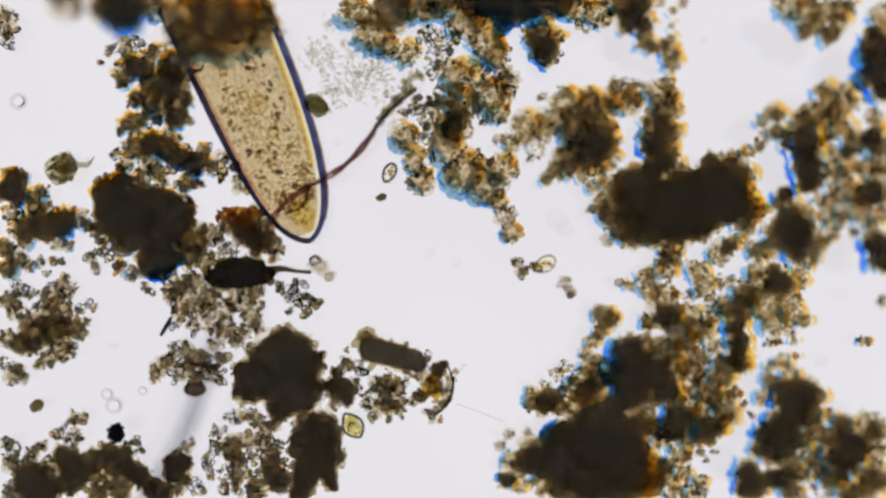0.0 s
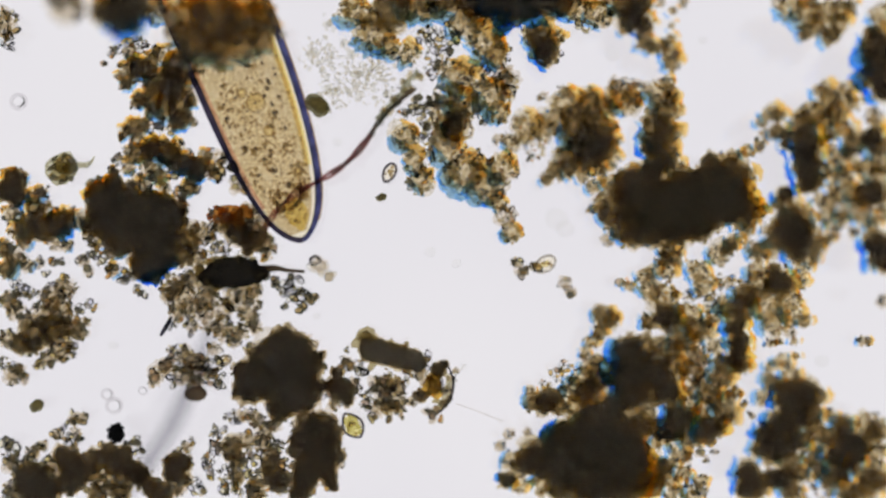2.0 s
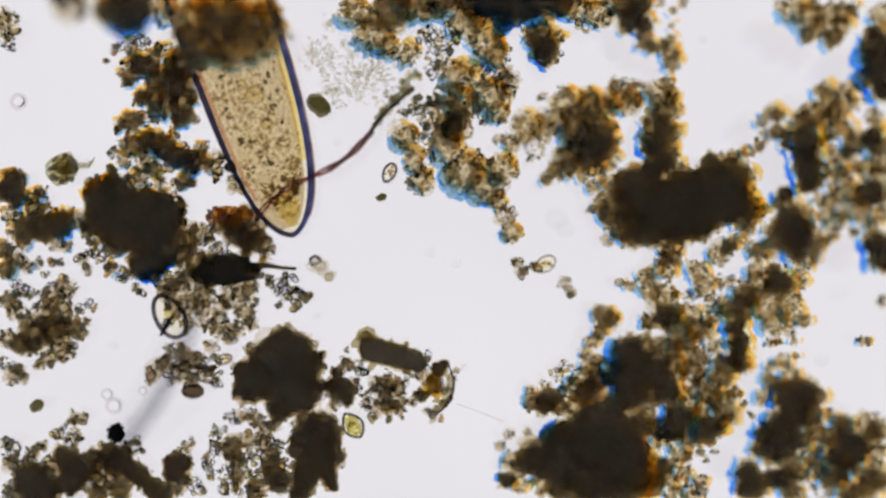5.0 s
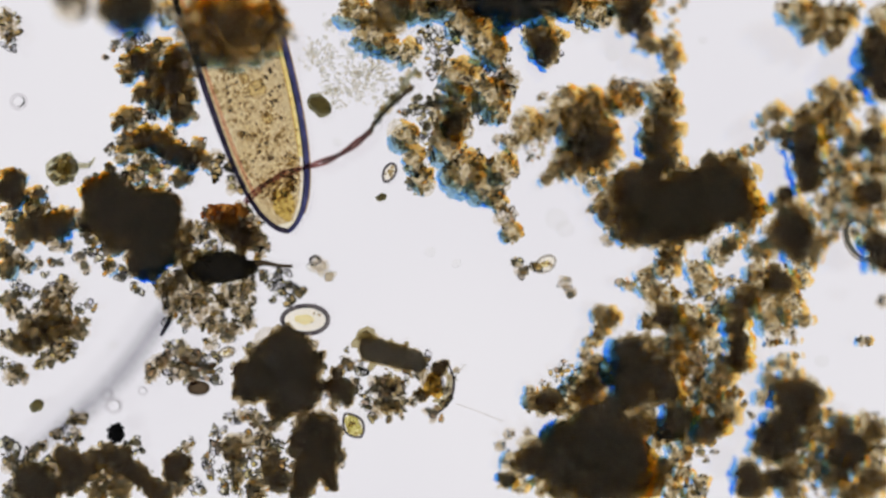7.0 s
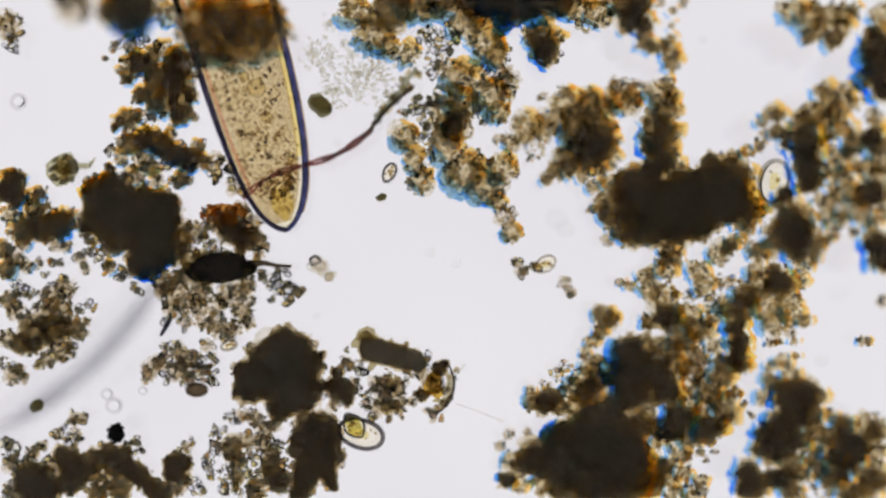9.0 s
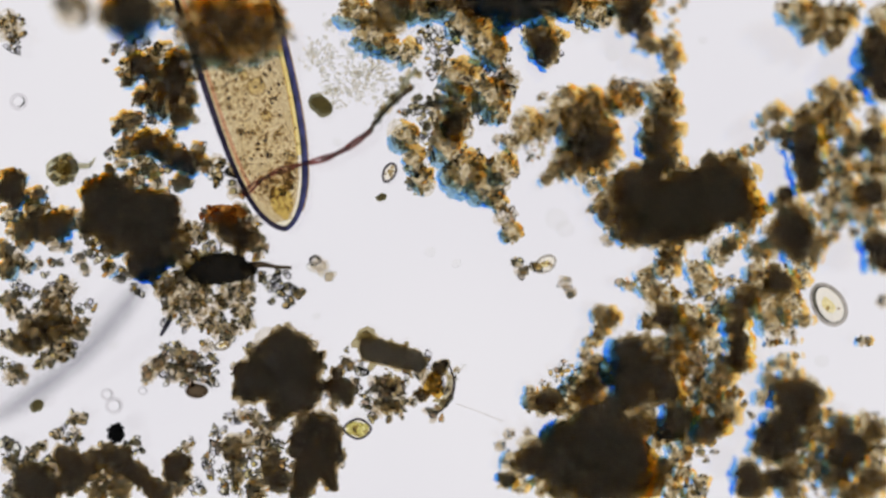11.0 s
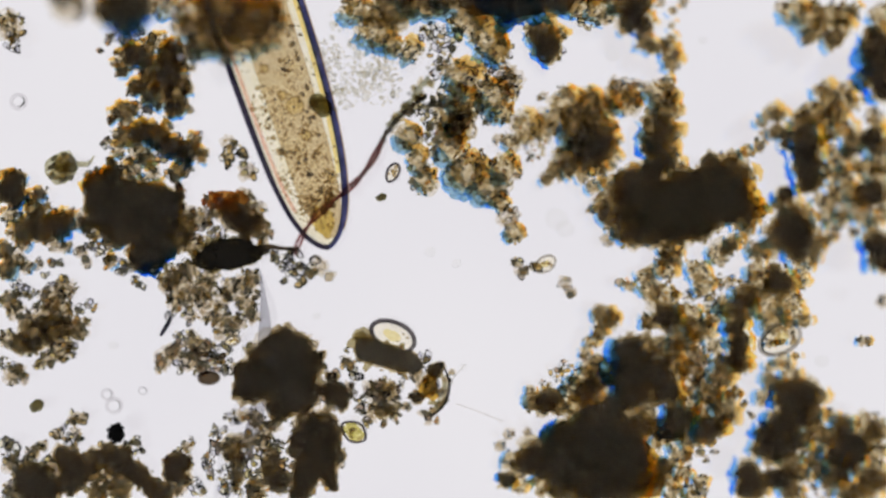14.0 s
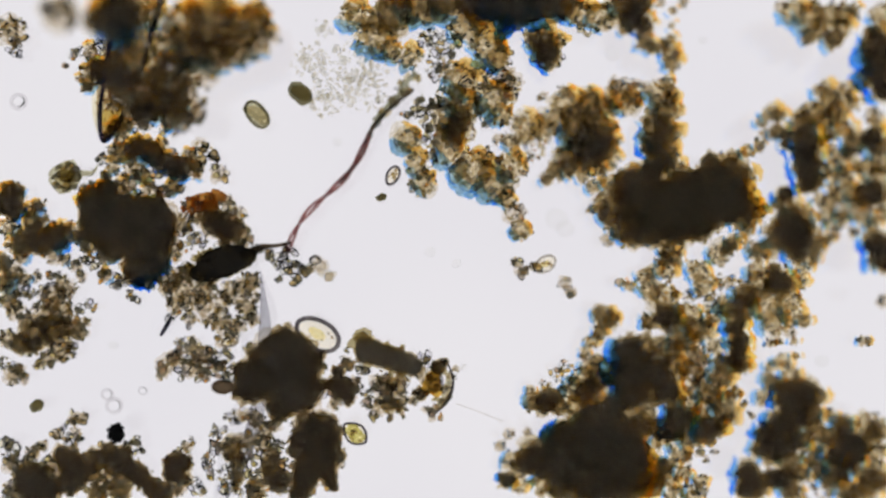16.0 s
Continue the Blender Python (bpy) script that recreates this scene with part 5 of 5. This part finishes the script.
for k in range(16):
    a = k * 0.3927
    g = part("grain", grain_mesh(GRAIN_OLIVE if k % 2 else GRAIN_MURK, k % 10), CAPSULE_F, at=(0.027 * math.cos(a) * cell_rng.uniform(0.6, 1.05), 0.022 * math.sin(a) * cell_rng.uniform(0.6, 1.05), 0.008))
    g.scale = [cell_rng.uniform(0.004, 0.008)] * 3
for k in range(4):
    g = part("humus_lump", LUMP_MESHES[HUMUS_BROWN][k], CAPSULE_F, at=(cell_rng.uniform(-0.012, 0.01), cell_rng.uniform(-0.01, 0.01), 0.004))
    g.scale = (0.010, 0.009, 0.007)
capsule(675, 350, 0.02, 0.018, 0.007, 0.5, GREEN, "tiny grey green alga")


# ---- what moves ----
def drift(ob, rows):
    """Rows of (seconds, du, dv) or (seconds, du, dv, turn) from the resting place."""
    home = ob.location.copy()
    rz = math.degrees(ob.rotation_euler.z)
    walk(ob, [(r[0], pose(home.x + r[1] / 1000, home.y - r[2] / 1000, home.z, 0, 0, rz + (r[3] if len(r) > 3 else 0))) for r in rows])


def swim(ob, z, rows):
    """Rows of (seconds, u, v, turn)."""
    walk(ob, [(r[0], Matrix.Translation(P(r[1], r[2], r[4] if len(r) > 4 else z)) @ pose(0, 0, 0, 0, r[5] if len(r) > 5 else 0, r[3])) for r in rows])


def motions():
    c = CLUMPS
    swim(CILIATE, 0.085, [
        (0, 549, 426, 23), (0.5, 541, 424, 22.5), (1, 541, 424, 22), (1.5, 535, 421, 21.5), (2, 536, 425, 21), (2.5, 536, 427, 21), (3, 530, 424, 20.5),
        (3.5, 533, 425, 20.5), (4, 528, 422, 20, 0.085, 4), (5.2, 518, 415, 18, 0.085, 12), (6.5, 511, 410, 16.5, 0.085, 20), (7, 510, 409, 16, 0.085, 22), (8, 510, 409, 15.7, 0.085, 22), (9, 507, 407, 15.6, 0.085, 22),
        (10.2, 506, 405, 15.4, 0.085, 22), (11.5, 506, 405, 15.4, 0.085, 22), (12, 530, 444, 16.6, 0.085, 18), (12.5, 543, 476, 16.4, 0.085, 14), (12.8, 548, 480, 18, 0.085, 12), (13, 555, 435, 20.8, 0.085, 14), (13.4, 574, 411, 21.6, 0.085, 8),
        (13.5, 580, 414, 21.3, 0.085, 8), (13.7, 581, 427, 19, 0.085, 20), (14, 581, 438, 17.2, 0.085, 25), (14.3, 580, 452, 15.7, 0.085, 25), (14.5, 576, 458, 15, 0.085, 25), (14.6, 562, 446, 14, 0.085, 24), (14.7, 530, 442, 11, 0.085, 24), (14.8, 480, 470, 3.5, 0.085, 23), (14.9, 460, 472, 2.2, 0.085, 23),
        (15, 452, 468, 2, 0.085, 23), (15.1, 441, 470, 1.5, 0.085, 23), (15.2, 375, 372, -6, 0.08, 20), (15.4, 350, 335, -8, 0.07, 24), (15.5, 338, 312, -14, 0.065, 30), (15.6, 318, 288, -20, 0.065, 36),
        (15.8, 232, 262, -24, 0.07, 58), (16, 184, 250, -14, 0.075, 72)])
    walk(PLASMA, [(t, pose(x, 0, 0, 0, a, 0)) for t, x, a in ((0, -0.0035, 0), (13, -0.0035, 0), (13.5, 0.012, 40), (14, 0.012, 38), (14.5, 0.012, 36), (14.8, -0.0035, 0), (16, -0.0035, 0))])
    # The added cover waits out of view until the ciliate retreats.
    drift(c["cover"], [(0, 40, -330), (14.3, 40, -330), (14.6, 100, -90), (14.72, 130, 40), (14.85, 142, 215), (15, 145, 225), (15.1, 142, 222), (15.2, 105, 170), (15.4, 85, 100), (15.5, 70, 85), (15.7, 46, 55), (15.8, 15, 30), (16, 0, 25)])
    drift(c["blot"], [(0, 0, 0), (3, 2, 6), (7, 10, 2), (12.5, 12, 14), (14.5, 2, 0), (15.2, 0, 5), (16, -10, 20)])
    drift(c["overhang"], [(0, 0, 0), (3, 4, 6), (7, 20, 8), (11.5, 18, 8), (12.5, 22, 10), (13.4, 10, 0), (14.5, 15, -5), (15, 15, 5), (15.4, 40, 15), (16, -5, 12)])
    drift(c["upper_left"], [(0, 0, 0), (2, 6, 2), (3, 10, 5), (4, 10, 3), (6.5, 9, -9), (9, 8, -7), (11.5, 9, 1), (12, 10, 6), (12.5, 16, 4), (13, 6, -6), (13.5, -5, -24),
                            (14.5, 3, -17), (15, -12, -18), (15.5, -8, -20), (15.8, -40, -5), (16, -62, 6)])
    drift(c["upper_left_lower"], [(0, 0, 0), (2, 6, 2), (3, 10, 5), (4, 10, 3), (6.5, 9, -9), (9, 8, -7), (11.5, 9, 1), (12, 10, 6), (12.5, 16, 4), (13, 6, -6), (13.5, -5, -24),
                                  (14.5, 3, -17), (15, -12, -18), (15.5, -8, -20), (15.8, -4, -10), (16, -8, 2)])
    drift(c["left_c"], [(0, 0, 0), (2, 3, 9), (4, -1, 3), (6.5, -9, -9), (9, -10, -7), (11.5, -9, 0), (12.5, -7, 2), (13, -12, -7), (13.5, -18, -22), (14.5, -15, -18), (15, -30, -20), (15.5, -40, 2), (16, -25, 8)])
    drift(c["flakes"], [(0, 0, 0), (7, -10, 0), (12.5, -5, 10), (13.4, 5, -20), (14.5, 15, -25), (15.2, 20, -20), (15.6, 30, -5), (16, -38, -20)])
    drift(CAPSULE_F, [(0, 0, 0), (11.5, 2, 2), (14, 0, -1), (15, 2, 0), (15.5, 7, 9), (16, 7, 15)])
    drift(c["left_edge"], [(0, 0, 0), (7, -3, 2), (14.5, -3, 3), (15.2, -3, 8), (16, -6, 25)])
    drift(c["left_big"], [(0, 0, 0), (0.5, -9, 4), (1.5, -13, 5), (4, -14, 4), (6.5, -18, 0), (9, -19, 0), (12.5, -18, 4), (13.5, -17, -11), (14.5, -16, -10), (15, -24, -8), (15.5, -27, 10), (16, -26, 14)])
    drift(c["orange"], [(0, 0, 0), (1.5, -14, -3), (4, -14, 1), (6.5, -24, -5), (9, -27, -5), (11.5, -29, -2), (12.5, -30, 7), (13, -24, -14), (13.5, -20, -28), (14.5, -20, -26), (15, -34, -18), (15.5, -48, -20), (16, -55, -18)])
    drift(FLAKE, [(0, 0, 0), (1.5, -15, -3), (4, -14, 1), (6.5, -24, -5), (9, -27, -5), (11.5, -29, -2), (12.5, -36, 7), (13, -28, -14), (13.5, -24, -28), (14.5, -24, -26), (15, -40, -18, 5), (15.5, -55, -24, 8), (16, -62, -24, 14)])
    drift(c["spine_clump"], [(0, 0, 0), (1, -6, -4), (2.5, -4, 0), (4, -8, -3), (6.5, -14, -8), (9, -16, -8), (11.5, -16, -6), (12.5, -20, 3), (13, -12, -12), (13.5, -8, -20), (14.5, -8, -18), (16, -8, -14)])
    drift(c["tail_clump"], [(0, 0, 0), (1, -9, -6), (2, -8, -9), (2.5, -4, 0), (4, -11, -4), (6.5, -27, -20), (9, -31, -21), (11.5, -31, -15), (12.5, -40, 2), (13, -23, -31), (13.5, -11, -55), (14.5, -9, -53), (15.5, -17, -55), (16, -18, -57)])
    drift(c["seed_clump"], [(0, 0, 0), (2, -2, 7), (4, -6, 4), (6.5, -8, 3), (7, -8, -1), (9, -14, 1), (12, -14, 5), (12.5, -22, 10), (13, 0, -5), (13.5, 12, -18), (14.5, 6, -18), (15, 4, -20), (15.5, 12, -10), (16, 12, -6)])
    drift(SEED, [(0, 0, 0), (2, 1, 8), (4, -4, 4), (6.5, 2, 2), (7, 6, -2), (9, 3, 1), (12, 3, 6), (12.5, -4, 11), (13, 15, -6), (13.5, 26, -20), (14.5, 22, -20), (15, 24, -18), (15.5, 40, -14), (16, 48, -4)])
    drift(POD, [(0, 0, 0), (1, -12, -4), (2.5, -12, 0), (4, -20, -2), (6.5, -31, -10), (9, -34, -10), (11.5, -34, -5), (12.5, -46, 8, 3), (13, -36, -10, 3), (13.5, -22, -32, 4), (14.5, -20, -33, 3), (15, -22, -30, 4), (15.5, -28, -20, 12), (16, -30, -18, 15)])
    still = [(0, 0, 0), (11.5, 0, 0)]
    drift(c["chain"], still + [(12, 2, 1), (13.5, 4, 2), (14, 6, 0), (14.5, 15, 3), (15, 20, 8), (15.5, 15, 5), (16, 4, 4)])
    drift(c["chain_tail"], still + [(12, 2, 1), (14, 5, 1), (14.5, 24, -1), (15, 28, 0), (15.5, 24, -2), (16, 16, -4)])
    drift(OVAL_C, [(0, 0, 0), (3.5, -2, 6), (7, 4, -10), (9, 8, -22), (12.5, -10, -24), (13.5, 14, -30), (16, 10, -28)])
    drift(OVAL, still + [(14, 6, 0), (14.5, 18, 10), (15, 20, 12), (15.5, 15, 8), (16, 6, 5)])
    drift(c["top_mid"], still + [(13, 3, -2), (14, 4, -5), (14.5, 5, -4), (15, 12, 0), (15.5, 10, 2), (16, 3, 6)])
    drift(c["haze"], still + [(13.5, 8, 0), (14.5, 14, 0), (15.2, 6, 2), (16, -14, 10)])
    drift(c["tl_edge"], [(0, 0, 0), (7, 4, 4), (12.5, 12, 8), (14.5, 10, 5), (16, 14, 14)])
    drift(c["claw"], [(0, 0, 0), (12.5, 2, -2), (12.9, -4, 14), (13.5, -4, 4), (14.5, -9, 2), (15.5, -7, 4), (16, 0, -4)])
    drift(CLAW, [(0, 0, 0), (12.5, 2, -2), (12.9, -4, 14), (13.5, -4, 4), (14.5, -9, 2), (15.5, -7, 4), (16, 0, -4)])
    drift(c["rod_clump"], [(0, 0, 0), (12.5, 0, 0), (12.9, 6, 14), (13.5, -4, 8), (14.5, -10, 8), (15.5, -4, 6), (16, 2, -2)])
    drift(ROD, [(0, 0, 0), (12.5, 0, 0), (12.9, -8, 8, -4), (13.5, -4, 2), (14.5, -12, 2, -3), (15.5, -6, 2), (16, -8, 4, -3)])
    drift(DIATOM, [(0, 0, 0, -55), (9, 2, 0, -55), (10.2, 8, 4, -20), (12.5, 8, 8, 10), (13.5, 2, 10, -30), (16, 4, 14, -40)])
    drift(c["upper_right"], [(0, 0, 0), (3, 2, 2), (7, 6, 8), (16, 6, 8)])
    walk(FIBRE, [(t, pose(*(P(660 + a, 236 + b, 0.13)))) for t, a, b in ((0, 0, 0), (4, -3, 0), (6.5, -4, -3), (9, -4, -4), (11.5, -4, -4), (12.5, 0, 2), (13.5, 12, 10), (14.5, 20, 12), (15, 20, 12), (15.5, 8, 6), (16, -6, 2))])
    walk(STRAND, [(t, pose(0.001, 0.001, 0, 0, 0, a)) for t, a in ((0, -48), (4, -50), (6.5, -59), (9, -62), (11.5, -63), (12, -54), (12.5, -47), (13, -44), (13.5, -40), (14.5, -37), (15, -36), (16, -35))])
    swim(WORM_BODY, 0.5, [(0, 318, 757, -24), (1, 294, 756, -29), (3, 288, 752, -30), (4, 280, 742, -30), (5.2, 250, 715, -34), (6.5, 205, 688, -39), (7, 198, 662, -42), (8, 180, 643, -44), (9, 153, 638, -47),
                           (10.2, 142, 630, -47), (11.5, 132, 622, -47), (12, 190, 656, -45), (12.3, 282, 745, -33), (12.5, 352, 715, -21, 0.45), (13, 450, 690, -10, 0.05), (14, 452, 692, -9, 0.02), (16, 452, 692, -9, 0.02)])
    swim(SWIMMER_A, 0.022, [
        (0, 240, 400, 0, 0.02), (3.6, 240, 420, 0, 0.02), (4.0, 245, 505, -40), (5.0, 300, 560, -60), (6.0, 380, 660, -70), (6.5, 385, 722, -90), (6.6, 370, 714, -60), (6.8, 462, 584, 40), (7.0, 540, 566, 0),
        (7.1, 536, 582, -45), (7.2, 515, 579, -10), (7.4, 506, 582, 20), (7.5, 515, 578, -12), (7.6, 508, 570, -25), (7.7, 494, 576, 5), (8.0, 500, 640, -60, 0.02), (8.6, 560, 740, -60, 0.02), (8.9, 620, 765, -20), (9.0, 638, 768, -15),
        (9.2, 640, 770, -15), (10.0, 590, 790, 0, 0.02), (11.5, 560, 800, 0, 0.02), (12.1, 580, 850, 40, 0.02), (12.3, 615, 870, 70), (12.4, 616, 840, 80), (12.5, 626, 812, 75), (12.6, 620, 745, 60), (12.8, 660, 690, 20), (13.1, 670, 685, 20),
        (13.5, 710, 660, -20), (13.7, 722, 625, -30), (13.9, 698, 605, -20), (14.0, 695, 595, -25), (14.1, 690, 592, -25), (14.2, 660, 648, -10), (14.6, 663, 656, 0), (14.8, 655, 634, 25), (15.0, 624, 618, 95), (15.2, 605, 614, 112),
        (15.4, 613, 621, 95), (15.6, 604, 615, 80), (15.7, 588, 608, 40), (15.8, 570, 595, -5), (16, 562, 592, -30)])
    swim(SWIMMER_B, 0.02, [
        (0, 1230, 372, 0, 0.02), (6.1, 1230, 372, 0, 0.02), (6.4, 1400, 410, 0, 0.02), (6.7, 1518, 455, -30), (7.0, 1522, 424, -60), (7.3, 1520, 452, -80), (7.5, 1482, 442, -20), (7.8, 1474, 460, -30), (8.0, 1440, 425, -60, 0.02), (8.2, 1485, 420, -80), (8.4, 1486, 474, -95),
        (8.5, 1483, 490, -112), (8.6, 1460, 477, -90), (8.7, 1420, 430, -30, 0.02), (8.9, 1380, 350, 60), (9.0, 1369, 322, 75), (9.2, 1330, 350, 60, 0.02), (10.2, 1400, 480, -40, 0.02), (11.2, 1470, 545, -70), (11.3, 1467, 555, -80), (11.5, 1388, 626, 60, 0.02), (11.9, 1330, 600, 20, 0.02),
        (12.2, 1270, 550, -30), (12.6, 1285, 507, 60), (13.0, 1310, 570, 60, 0.02), (14.0, 1380, 600, 30, 0.02), (14.2, 1408, 585, 45), (14.4, 1429, 540, 70), (14.5, 1436, 530, 75), (14.6, 1455, 498, 70), (14.8, 1487, 452, 45), (15.1, 1400, 405, 60, 0.02), (15.5, 1250, 380, 60, 0.02), (16, 1240, 375, 60, 0.02)])
    drift(CAPSULE_A, [(0, -75, -190), (14.4, -75, -190), (14.98, -75, -190), (15.15, 0, 0), (15.4, -6, -4), (15.6, -10, -14), (15.8, -21, -36), (16, -30, -42)])
    drift(CAPSULE_B, [(0, 0, 0), (14, 8, 0), (14.6, 8, -4), (15, 4, -4), (15.4, -4, -14), (16, -28, -21)])


motions()
